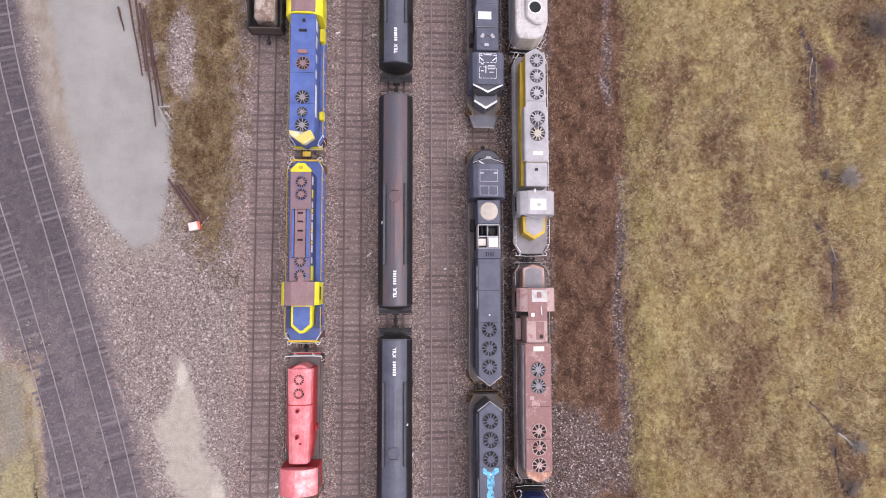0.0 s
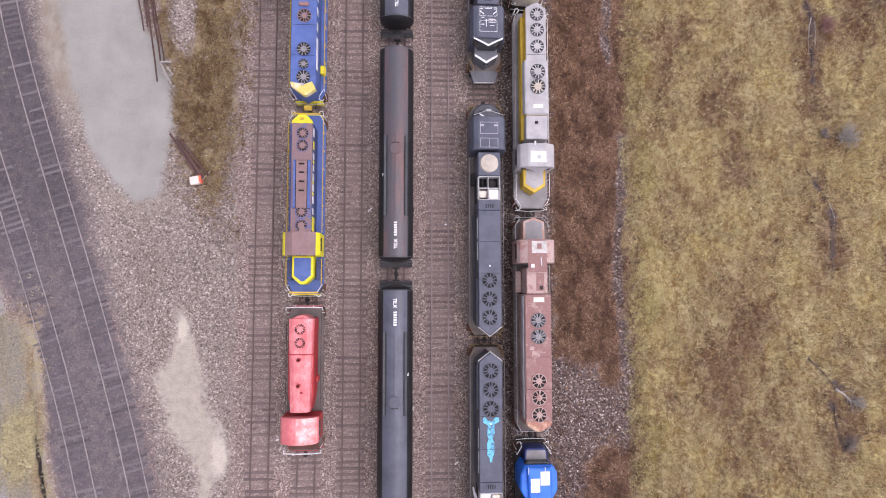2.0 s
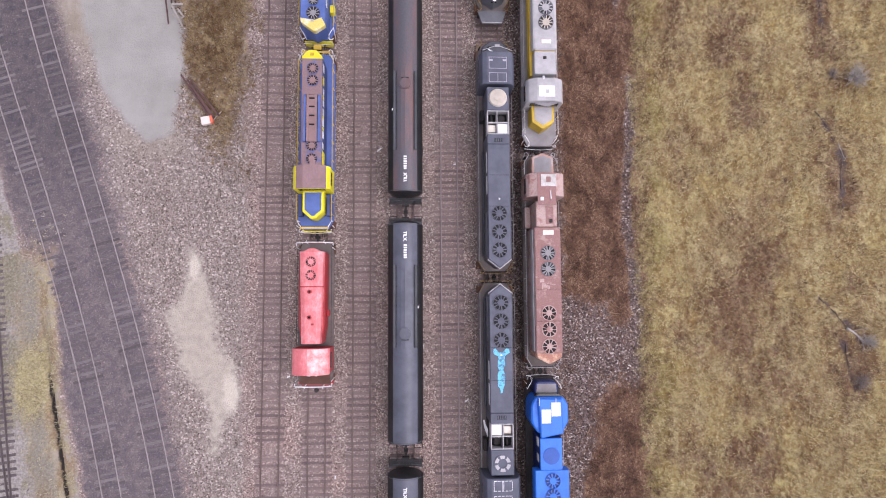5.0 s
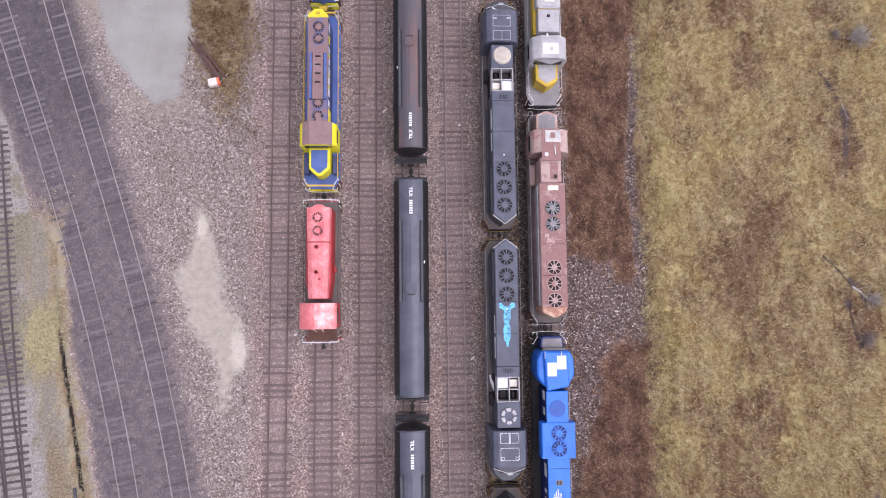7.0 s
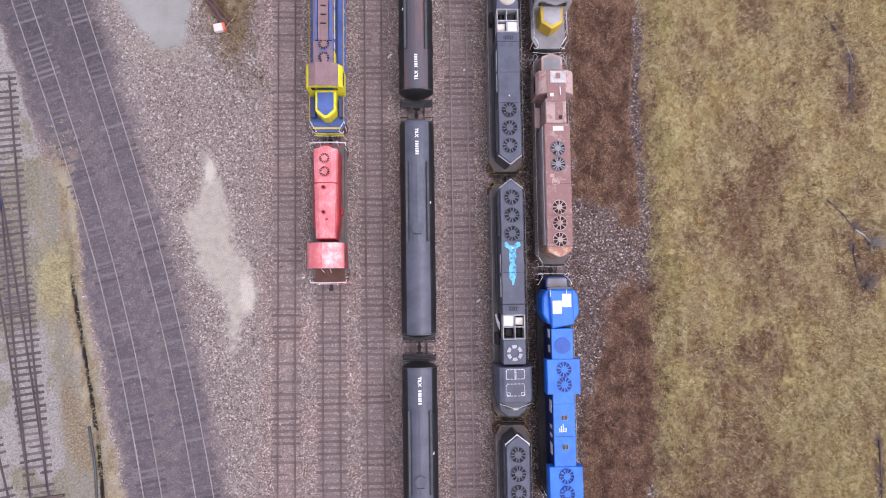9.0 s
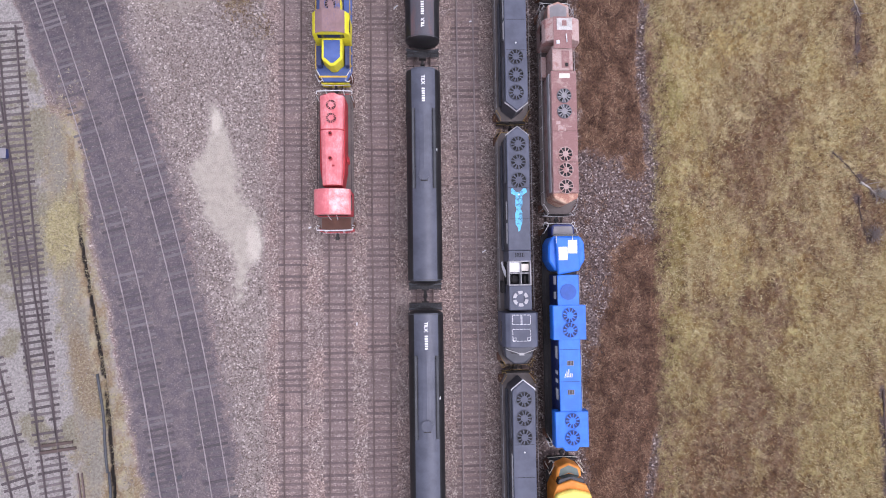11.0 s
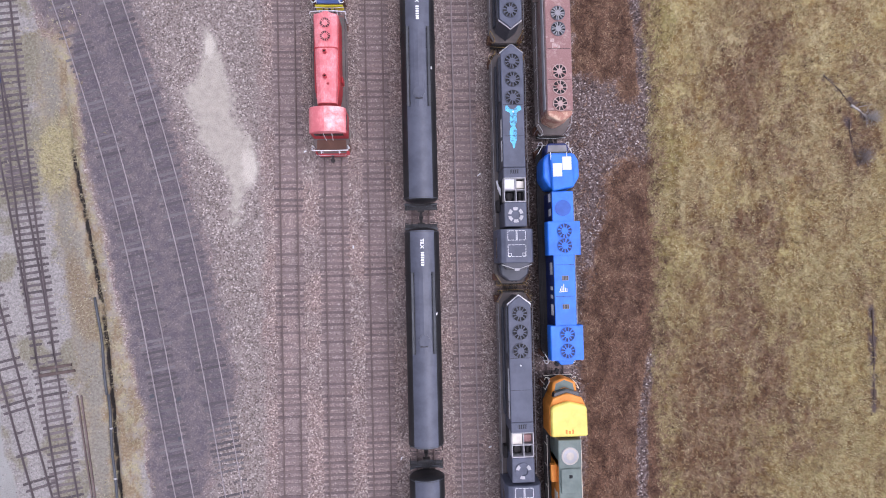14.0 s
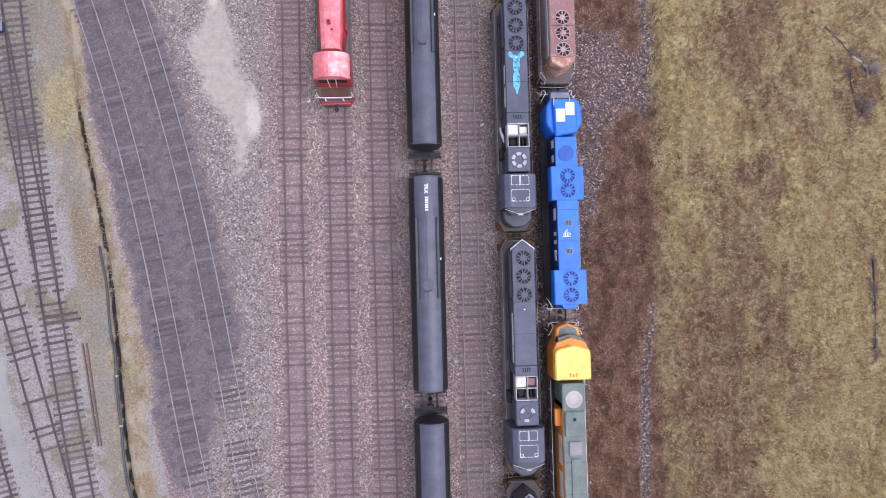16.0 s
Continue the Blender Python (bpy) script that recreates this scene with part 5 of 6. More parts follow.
# ---------------------------------------------------------------- east track
def grey_loco():
    """Cab towards -y."""
    t = thing("locomotive", pose(YARD[7] + 0.08, 8.85, 0), "light grey locomotive with golden-yellow stripe and five roof fans", "locomotive", "locomotives of the east track")
    underframe(t, 8.85, 1.52, "grey_mid", 3, 5.8, 3.3)
    end_rails(t, 8.85, 1.5, M["white"])
    hood(t, 0.88, -1.3, 8.0, 4.5, "ochre", "grey", p1=0.5)
    part("radiator_bulge", along([(-1.1, 3.9), (-1.02, 4.5), (-0.85, 4.56), (0.85, 4.56), (1.02, 4.5), (1.1, 3.9)], -1.2, 3.4, 0.03), M["grey"], t)
    part("stripe_board", box(-1.14, -0.9, -3.2, 7.6, 2.6, 3.55, 0.02), M["ochre"], t, "golden-yellow side stripe")
    for fy, z, r in ((7.42, 4.5, 0.56), (6.06, 4.5, 0.58), (4.6, 4.5, 0.58), (2.4, 4.56, 0.64), (1.1, 4.56, 0.64)):
        fan(t, 0.1, fy, z, r, "grey_dark", 11, hub=0.47, spoke_mat="beige" if fy < 2 else "grey", rim=0.06, open_mat="frame", blade_mat="grey_dark")
    part("roof_hatch", box(-0.32, 0.5, -0.75, -0.4, 4.56, 4.6, 0.01), M["cream"], t, "cream roof hatch")
    mid = part("mid_housing", box(-0.9, 0.95, -3.35, -1.32, 1.7, 4.4, 0.05), M["grey"], t)
    part("exhaust_pipe", box(-0.15, 0.12, -2.05, -1.82, 4.4, 4.5, 0.02), M["frame"], mid)
    part("horn", tube([(-0.2, -3.6, 4.6), (-0.2, -3.9, 4.6)], 0.1, 8), M["white"], t)
    cab = part("cab", along([(-1.6, 1.7), (-1.6, 3.9), (-1.4, 4.3), (-0.75, 4.68), (0.75, 4.68), (1.4, 4.3), (1.6, 3.9), (1.6, 1.7)], -5.75, -3.75, 0.05), M["grey"], t, "light grey cab")
    panel = part("roof_panel", box(-0.62, 0.72, -5.4, -4.45, 4.684, 4.72, 0.01), M["white"], cab, "white air-conditioner lid")
    part("lid_plate", box(-0.05, 0.25, -5.1, -4.8, 4.72, 4.74, 0), M["grey"], panel)
    part("cab_visor", prism([(-1.3, -5.72), (1.3, -5.72), (0.1, -6.15)], 4.2, 4.3, 0.01), M["grey_mid"], cab)
    for s in (-1, 1):
        part("cab_window", box(min(s * 1.59, s * 1.62), max(s * 1.59, s * 1.62), -5.4, -4.1, 3.2, 3.75, 0.01), M["glass"], cab)
        handrail(t, [(s * 1.46, -3.6, 2.72), (s * 1.46, 8.0, 2.72)], M["white"] if s > 0 else M["grey"], 1.8)
        handrail(t, [(s * 1.46, -5.9, 2.72), (s * 1.46, -8.0, 2.72)], M["white"], 1.1)
    part("windscreen", box(-1.2, 1.2, -5.8, -5.74, 3.4, 4.0, 0.01), M["glass"], cab)
    nose = part("short_hood", prism([(-0.98, -5.75), (0.98, -5.75), (0.95, -7.15), (0.0, -7.75), (-0.95, -7.15)], 1.7, 3.25, 0.05), M["ochre"], t, "short hood edged in golden yellow")
    part("hood_top", prism([(-0.72, -5.8), (0.8, -5.8), (0.78, -6.95), (0.0, -7.42), (-0.72, -6.95)], 3.25, 3.27, 0), M["grey"], nose)
    return t


def brown_loco():
    """Cab towards +y."""
    t = thing("locomotive", pose(YARD[7] - 0.02, -10.1, 0), "faded maroon locomotive with bleached cab and rust-orange end", "locomotive", "locomotives of the east track")
    underframe(t, 9.15, 1.52, "deck_brown", 3, 5.9, 3.3)
    end_rails(t, 9.15, 1.5, M["grey"])
    hood(t, 1.08, -7.75, 2.55, 4.52, "brown_pale", "brown", p0=0.0)
    part("end_cap", prism([(-1.08, -7.7), (1.08, -7.7), (1.0, -8.15), (0.15, -8.6), (-0.15, -8.6), (-1.0, -8.15)], 1.7, 4.42, 0.08), M["rust"], t, "rust-orange flared hood end")
    for fy in (0.42, -0.9):
        fan(t, 0.0, fy, 4.52, 0.6, "grey_dark", 12, hub=0.4, spoke_mat="grey_mid", blade_mat="grey_dark")
    for fy in (-4.5, -5.82, -7.2):
        fan(t, 0.0, fy, 4.52, 0.63, "brown_pale", 9, hub=0.38, spoke_mat="brown_pale", rim=0.1)
    part("roof_hatch", box(-0.38, 0.52, 1.92, 2.32, 4.52, 4.56, 0.01), M["cream"], t, "cream roof hatch")
    bars(t, [(-0.55, 0.1, -2.55, -2.05), (-0.7, -0.35, -2.0, -1.7), (-0.2, 0.6, -2.2, -2.14)], 4.522, M["brown_pale"], "bare_patch", "flaked bare primer patch")
    mid = part("mid_housing", box(-0.9, 0.85, 2.6, 4.75, 1.7, 4.4, 0.05), M["brown_pale"], t, "bleached housing behind the cab")
    part("exhaust_pipe", box(0.2, 0.45, 2.95, 3.25, 4.4, 4.5, 0.02), M["frame"], mid)
    part("stain_panel", box(-0.1, 0.55, 2.85, 4.3, 4.4, 4.415, 0), M["brown"], mid)
    cab = part("cab", along([(-1.6, 1.7), (-1.6, 3.9), (-1.4, 4.3), (-0.75, 4.66), (0.75, 4.66), (1.4, 4.3), (1.6, 3.9), (1.6, 1.7)], 5.15, 7.1, 0.05), M["brown_pale"], t, "bleached cab")
    part("cab_roof", along([(-0.8, 4.64), (0.75, 4.64), (0.75, 4.68), (-0.8, 4.68)], 4.4, 7.1, 0), M["brown"], cab)
    panel = part("roof_panel", box(-0.52, 0.78, 5.95, 6.95, 4.684, 4.73, 0.01), M["dirty_white"], cab, "white air-conditioner lid")
    part("lid_plate", box(-0.08, 0.3, 6.3, 6.75, 4.73, 4.75, 0), M["brown"], panel)
    part("horn", box(-0.6, -0.3, 4.75, 5.05, 4.68, 4.8, 0.02), M["white"], t)
    part("antenna", tube([(0.25, 5.6, 4.75), (0.3, 4.9, 4.75)], 0.05, 6), M["white"], t)
    for s in (-1, 1):
        part("cab_window", box(min(s * 1.59, s * 1.62), max(s * 1.59, s * 1.62), 5.5, 6.8, 3.2, 3.75, 0.01), M["glass"], cab)
        handrail(t, [(s * 1.46, 5.0, 2.72), (s * 1.46, -8.3, 2.72)], M["grey"], 1.8)
        handrail(t, [(s * 1.46, 7.3, 2.72), (s * 1.46, 8.6, 2.72)], M["grey"], 1.1)
    part("windscreen", box(-1.2, 1.2, 7.09, 7.15, 3.4, 4.0, 0.01), M["glass"], cab)
    nose = part("short_hood", prism([(-0.95, 7.1), (0.95, 7.1), (0.92, 8.75), (0.0, 9.1), (-0.92, 8.75)], 1.7, 3.25, 0.05), M["peach"], t, "short hood with flaking peach edges")
    part("hood_top", prism([(-0.75, 7.15), (0.75, 7.15), (0.72, 8.6), (0.0, 8.9), (-0.72, 8.6)], 3.25, 3.27, 0), M["grey_mid"], nose)
    part("side_strip", box(-1.2, -1.1, -7.6, 2.4, 3.4, 4.15, 0.02), M["grey"], t, "pale louvred strip on the hood side")
    part("battery_box", box(-1.45, -0.95, 2.7, 4.5, 1.7, 2.5, 0.03), M["brown_pale"], t)
    return t


def blue_loco():
    """Cab towards +y."""
    t = thing("locomotive", pose(YARD[7] - 0.05, -29.6, 0), "freshly painted royal blue locomotive with two wide radiator housings", "locomotive", "locomotives of the east track")
    underframe(t, 9.35, 1.52, "frame", 3, 6.1, 3.4)
    end_rails(t, 9.35, 1.5, M["white"])
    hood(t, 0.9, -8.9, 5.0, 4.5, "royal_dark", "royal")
    for y0, y1, fans in ((-0.3, 2.5, (1.7, 0.48)), (-8.95, -6.1, (-6.82, -8.18))):
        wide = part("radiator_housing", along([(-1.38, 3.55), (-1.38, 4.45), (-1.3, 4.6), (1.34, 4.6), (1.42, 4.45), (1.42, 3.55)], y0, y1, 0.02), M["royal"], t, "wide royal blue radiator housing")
        for fy in fans:
            fan(t, 0.05, fy, 4.6, 0.6, "royal_mid", 11, hub=0.45, spoke_mat="royal", open_mat="royal_dark", blade_mat="royal_dark", rim=0.03)
    part("hood_end", prism([(-0.75, -8.9), (0.75, -8.9), (0.5, -9.35), (-0.5, -9.35)], 1.7, 4.3, 0.05), M["royal"], t)
    part("roof_dome", disc(0.0, 3.6, 4.5, 4.56, 0.66, 30), M["royal_mid"], t, "round mid-blue grille")
    for y in (-2.2, -4.55):
        hatch = part("hatch_grille", box(-0.25, 0.3, y - 0.2, y + 0.2, 4.5, 4.54, 0.01), M["grey_mid"], t)
        for k in range(4):
            part("grille_bar", box(-0.2 + 0.12 * k, -0.14 + 0.12 * k, y - 0.17, y + 0.17, 4.54, 4.56, 0), M["frame"], hatch)
    bars(t, [(-0.42, -0.36, -3.25, -3.05), (-0.3, -0.24, -3.3, -2.85), (-0.15, -0.09, -3.3, -2.7), (0.0, 0.06, -3.3, -3.0), (0.12, 0.18, -3.25, -3.05), (-0.5, 0.2, -3.34, -3.3)], 4.504, M["letter"], "roof_mark", "small white mark on the roof")
    cab = part("cab", prism([(-1.15, 8.2), (1.15, 8.2), (1.5, 7.6), (1.52, 6.2), (0.95, 5.3), (-0.95, 5.3), (-1.52, 6.2), (-1.5, 7.6)], 1.7, 4.3, 0.12), M["royal"], t, "eight-sided royal blue cab")
    roof = part("cab_roof", prism([(-1.0, 8.15), (0.95, 8.15), (1.0, 5.35), (-0.85, 5.0)], 4.28, 4.66, 0.1), M["royal"], cab)
    for x0, y0 in ((-0.78, 6.2), (0.02, 6.75)):
        part("roof_panel", box(x0, x0 + 0.76, y0, y0 + 1.1, 4.664, 4.7, 0.02), M["white"], roof, "white square panel")
    for x0 in (-0.95, 0.4):
        part("antenna", tube([(x0, 7.6, 4.68), (x0, 8.2, 4.72)], 0.03, 5), M["white"], roof)
    part("windscreen", prism([(-1.1, 8.2), (1.1, 8.2), (0.9, 8.4), (-0.9, 8.4)], 3.3, 4.0, 0.02), M["glass"], cab)
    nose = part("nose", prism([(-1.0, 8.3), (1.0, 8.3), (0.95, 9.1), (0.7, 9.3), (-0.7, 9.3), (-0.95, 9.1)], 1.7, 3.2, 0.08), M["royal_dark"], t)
    part("nose_top", prism([(-0.85, 8.35), (0.88, 8.35), (0.8, 9.1), (-0.75, 9.1)], 3.2, 3.215, 0), M["grey_mid"], nose, "dark grey anti-glare panel")
    for s in (-1, 1):
        handrail(t, [(s * 1.46, 5.0, 2.72), (s * 1.46, -8.7, 2.72)], M["frame"] if s < 0 else M["grey"], 1.8)
    side_marks(t, 0.9, 3.3, 4.0, [(4.2, 4.9), (3.0, 3.6), (-1.9, -0.9), (-3.2, -2.9), (-3.9, -3.6), (-5.3, -4.4)], M["white"], -1)
    return t


def orange_loco():
    """Cab towards +y."""
    t = thing("locomotive", pose(YARD[7] - 0.05, -50.3, 0), "orange and grey-green locomotive with pale yellow cab roof", "locomotive", "locomotives of the east track")
    underframe(t, 9.75, 1.52, "frame", 3, 6.3, 3.4)
    end_rails(t, 9.75, 1.5, M["cream"])
    body = hood(t, 0.95, -9.0, 3.6, 4.45, "orange", "green")
    housing = part("dome_housing", box(-0.95, 0.95, 3.05, 5.25, 1.7, 4.5, 0.06), M["green"], t)
    dome = part("roof_dome", disc(0.0, 3.95, 4.49, 4.55, 0.74, 30, r1=0.7), M["grey"], housing, "pale round grille")
    part("dome_ring", ring(0.0, 3.95, 4.55, 4.57, 0.58, 0.68, 28), M["beige"], dome)
    part("dome_cap", disc(0.0, 3.95, 4.55, 4.58, 0.32, 24), M["beige"], dome)
    hatch = part("roof_hatch", box(-0.8, 0.85, 0.95, 2.95, 4.45, 4.62, 0.04), M["green"], t, "raised grey-green roof box")
    part("vent", box(-0.14, 0.12, 2.2, 2.45, 4.62, 4.66, 0), M["dark"], hatch)
    part("roof_box", box(-0.5, 0.55, -0.6, 0.5, 4.45, 4.6, 0.03), M["grey_mid"], t)
    part("roof_box", box(-0.35, 0.4, -4.6, -0.9, 4.45, 4.55, 0.03), M["green"], t)
    for fy in (-6.2, -7.7):
        fan(t, 0.0, fy, 4.45, 0.62, "grey_dark", 11, spoke_mat="green")
    part("side_flap", box(-1.4, -0.96, 1.6, 3.0, 3.2, 3.7, 0.03), M["orange"], t, "bright orange side box")
    cab = part("cab", prism([(-1.52, 5.5), (1.52, 5.5), (1.52, 7.9), (1.2, 8.6), (0, 9.0), (-1.2, 8.6), (-1.52, 7.9)], 1.7, 4.2, 0.06), M["orange"], t, "orange cab")
    part("cab_roof", prism([(-1.48, 5.55), (1.5, 5.55), (1.5, 7.85), (1.35, 8.05), (0.0, 8.4), (-1.3, 8.05), (-1.48, 7.85)], 4.2, 4.68, 0.12), M["lemon"], cab, "glossy pale yellow roof")
    bars(cab, [(-0.35, -0.2, 5.8, 6.15), (-0.1, 0.08, 5.8, 6.05), (0.2, 0.32, 5.8, 6.15)], 4.682, M["orange"], "roof_smudge", "orange smudges")
    part("windscreen", prism([(-1.15, 8.55), (0, 8.95), (1.15, 8.55), (1.0, 9.0), (0, 9.25), (-1.0, 9.0)], 3.3, 4.0, 0.02), M["glass"], cab)
    nose = part("nose", prism([(-1.15, 8.4), (1.15, 8.4), (0.95, 9.7), (0.0, 10.1), (-0.95, 9.7)], 1.7, 3.3, 0.1), M["orange"], t)
    part("nose_top", prism([(-0.85, 9.0), (0, 9.3), (0.85, 9.0), (0.72, 9.6), (0.0, 9.9), (-0.72, 9.6)], 3.3, 3.315, 0), M["green"], nose, "grey-green anti-glare panel")
    side_marks(t, 0.95, 2.9, 3.9, [(-1.6, 0.8), (-4.5, -2.2), (-7.5, -5.5)], M["cream"], -1)
    for s in (-1, 1):
        handrail(t, [(s * 1.46, 5.2, 2.72), (s * 1.46, -9.0, 2.72)], M["cream"], 1.8)
    return t


def white_loco():
    """Only its rounded southern end comes into view."""
    t = thing("locomotive", pose(YARD[7] - 0.15, 27.4, 0), "dirty white locomotive with a round roof opening", "locomotive", "locomotives of the east track")
    underframe(t, 8.9, 1.5, "grey_mid", 3, 5.8, 3.3)
    end_rails(t, 8.9, 1.45, M["white"])
    part("long_hood", prism([(-1.4, 8), (1.45, 8), (1.45, -7.6), (1.1, -8.7), (0.4, -9.1), (-1.1, -9.0), (-1.35, -8.4)], 1.7, 4.2, 0.12), M["dirty_white"], t)
    part("hood_roof", prism([(-0.6, 8), (1.3, 8), (1.3, -6.9), (0.9, -7.9), (0.2, -7.9), (-0.5, -7.3)], 4.18, 4.55, 0.12), M["dirty_white"], t)
    stack = part("roof_opening", ring(0.25, -6.5, 4.52, 4.62, 0.5, 0.62, 28), M["white"], t)
    part("opening_well", disc(0.25, -6.5, 4.5, 4.57, 0.5, 24), M["dark"], stack)
    bars(t, [(-1.2, -1.1, -6.5, 5), (-0.85, -0.8, -7.2, 5)], 4.204, M["grey"], "seam", "grey panel seams")
    return t


grey_loco()
brown_loco()
blue_loco()
orange_loco()
white_loco()


# ---------------------------------------------------------------- wagon on the west track
def gondola():
    t = thing("gondola_wagon", pose(YARD[1] + 0.35, 26.2, 0), "dark rusty gondola wagon with a scrap load", "freight wagon")
    part("floor", box(-1.45, 1.45, -6.8, 6.8, 1.1, 1.3, 0.02), M["frame"], t)
    for s in (-1, 1):
        part("side_wall", box(min(s * 1.35, s * 1.47), max(s * 1.35, s * 1.47), -6.8, 6.8, 1.3, 2.7, 0.02), M["frame"], t)
        part("end_wall", box(-1.35, 1.35, min(s * 6.68, s * 6.8), max(s * 6.68, s * 6.8), 1.3, 2.5, 0.02), M["wood"], t)
        for k in range(8):
            part("stake", box(min(s * 1.47, s * 1.56), max(s * 1.47, s * 1.56), -6.4 + 1.8 * k, -6.25 + 1.8 * k, 1.2, 2.7, 0.01), M["frame"], t)
        coupler(t, s * 6.8, s)
        bogie(t, s * 4.8, 2, 1.75)
    part("load", prism([(-0.85, -6.1), (0.85, -6.2), (1.0, 6), (-1.0, 6)], 1.3, 2.75, 0.15), M["load"], t, "rusty and pale scrap load")
    return t


gondola()


# ---------------------------------------------------------------- loose things on the west side
def timber(name, p, q, r, mat, label, category="timber", group="", square=True):
    """A squared or round timber that lies on the ground."""
    p, q = Vector(p), Vector(q)
    d = q - p
    n = 8
    if square:
        bm = box(0, 1, -r, r, -r, r, 0)
        for v in bm.verts:
            v.co.x *= d.length
    else:
        bm = tube([(d.length * k / 6, 0.03 * math.sin(k * 1.7) * r * 8, 0) for k in range(7)], [r * (1 - 0.06 * k) for k in range(7)], n)
    ob = new(name, finish(name, bm, mat, not square))
    ob.matrix_basis = Matrix.Translation(p) @ Vector((1, 0, 0)).rotation_difference(d.normalized()).to_matrix().to_4x4()
    return tagged(ob, label, category, group)


rnd = random.Random(4)
# a stack of old poles and rails along the gravel lot
for p, q, r in (((-28.35, 22.1), (-27.75, 19.9), 0.1), ((-27.6, 23.5), (-26.05, 15.9), 0.09), ((-27.1, 24.0), (-25.75, 16.3), 0.1), ((-26.5, 22.5), (-24.75, 11.3), 0.1), ((-26.1, 22.0), (-24.45, 12.7), 0.11), ((-25.8, 21.0), (-24.2, 13.2), 0.08)):
    timber("old_pole", (*p, r + 0.02), (*q, r + 0.02), r, M["timber_red"], "dark weathered pole lying beside the gravel lot", "pole", "stack of old poles", False)
for p, q in (((-24.5, 13.0), (-23.55, 13.1)), ((-24.45, 12.9), (-23.5, 11.05)), ((-23.9, 12.6), (-23.4, 11.9)), ((-24.3, 12.1), (-23.8, 11.6))):
    timber("broken_board", (*p, 0.28), (*q, 0.2), 0.07, M["wood_grey"], "pale broken board on the pole stack", "board", "broken boards")
for p, q in (((-23.5, 6.6), (-20.9, 2.7)), ((-22.9, 6.1), (-20.6, 2.6)), ((-22.6, 6.1), (-20.1, 2.9)), ((-22.1, 5.0), (-20.5, 2.75))):
    timber("old_timber", (*p, 0.16), (*q, 0.22), 0.075, M["timber_red"], "dark reddish timber in a loose pile", "timber", "loose timber pile")
timber("leaning_stick", (-19.9, 3.3, 0.2), (-20.8, 2.3, 0.12), 0.04, M["wood_grey"], "thin bleached stick beside the timber pile", "stick", "", False)
block = thing("marker_block", pose(-21.1, 2.45, 0, 0, 0, 12), "pale block with an orange-red end beside the timbers", "block")
part("block_body", box(-0.5, 0.28, -0.36, 0.36, -0.05, 0.42, 0.04), M["concrete"], block)
part("block_end", box(0.285, 0.5, -0.34, 0.34, -0.05, 0.44, 0.04), M["signal_red"], block, "orange-red painted end")

# drainage pipe in the trench by the siding
for y0, y1, dx in ((-32.6, -41.0, -0.1), (-41.0, -58.0, 0.02)):
    pts = [(float(PIPE_LINE(y)) + 0.06 + dx + 0.05 * math.sin(y), y, 0.08) for y in np.linspace(y0, y1, 14)]
    ob = tagged(new("drain_pipe", finish("drain_pipe", tube(pts, 0.11, 10), M["pipe"], True)), "black plastic drain pipe lying along a trench", "pipe", "drain pipes")
for y in (-43.9, -48.2):
    ob = thing("pipe_joint", pose(float(PIPE_LINE(y)) + 0.11, y, 0.08), "pale collar clamped round the drain pipe", "pipe joint")
    part("collar", tube([(0, -0.07, 0), (0, 0.07, 0)], 0.135, 12), M["grey"], ob)
# spare rails and a long crossing board
for x0, x1 in ((-33.45, -32.2), (-33.1, -31.95)):
    timber("spare_rail", (x0, -41.0, 0.06), (x1, -49.85, 0.06), 0.06, M["rail_rust"], "rusty spare rail lying in the gravel", "rail", "spare rails")
timber("long_sleeper", (-36.6, -39.2, 0.03), (-33.6, -38.85, 0.03), 0.12, M["wood"], "long dark sleeper sticking out under the siding", "sleeper", "long sleepers")
timber("long_sleeper", (-36.5, -38.6, 0.03), (-33.9, -38.35, 0.03), 0.11, M["wood"], "long dark sleeper sticking out under the siding", "sleeper", "long sleepers")
box_ob = thing("lineside_cabinet", pose(-40.0, -13.4, 0), "small slate-blue box in pale gravel", "box")
part("cabinet_body", box(-0.28, 0.28, -0.4, 0.4, -0.05, 0.5, 0.03), M["blue_dark"], box_ob)
part("cabinet_lid", box(-0.32, 0.32, -0.44, 0.44, 0.5, 0.55, 0.02), M["grey_mid"], box_ob)
for x, y in ((-24.9, -41.6), (-24.8, -45.0), (-27.2, -41.3)):
    ob = thing("rail_plate", pose(x, y, 0, 0, 0, 15), "dark steel plate beside the main line rail", "plate", "rail plates")
    part("plate", box(-0.2, 0.2, -0.16, 0.16, -0.06, 0.03, 0.02), M["pipe"], ob)

# pale litter between the tracks
for x, y, a, ln in ((-5.9, 0.0, 40, 0.55), (0.9, -1.3, 10, 0.25), (-2.0, -17.6, 70, 0.3), (-5.6, 20.2, 0, 0.5), (-9.6, -28.7, 80, 0.3), (1.8, -22.4, 30, 0.4), (-8.9, 20.3, 5, 0.45), (-13.7, -20.1, 20, 0.3), (-5.7, -47.5, 60, 0.3), (2.2, -46.8, 15, 0.3)):
    ob = thing("scrap_piece", pose(x, y, 0.0, 0, 0, a), "small pale scrap lying on the ballast", "litter", "pale scraps")
    part("scrap", prism([(-ln / 2, -0.06), (ln / 2, -0.04), (ln * 0.4, 0.07), (-ln * 0.4, 0.05)], -0.05, 0.05, 0.015), M["white"], ob)


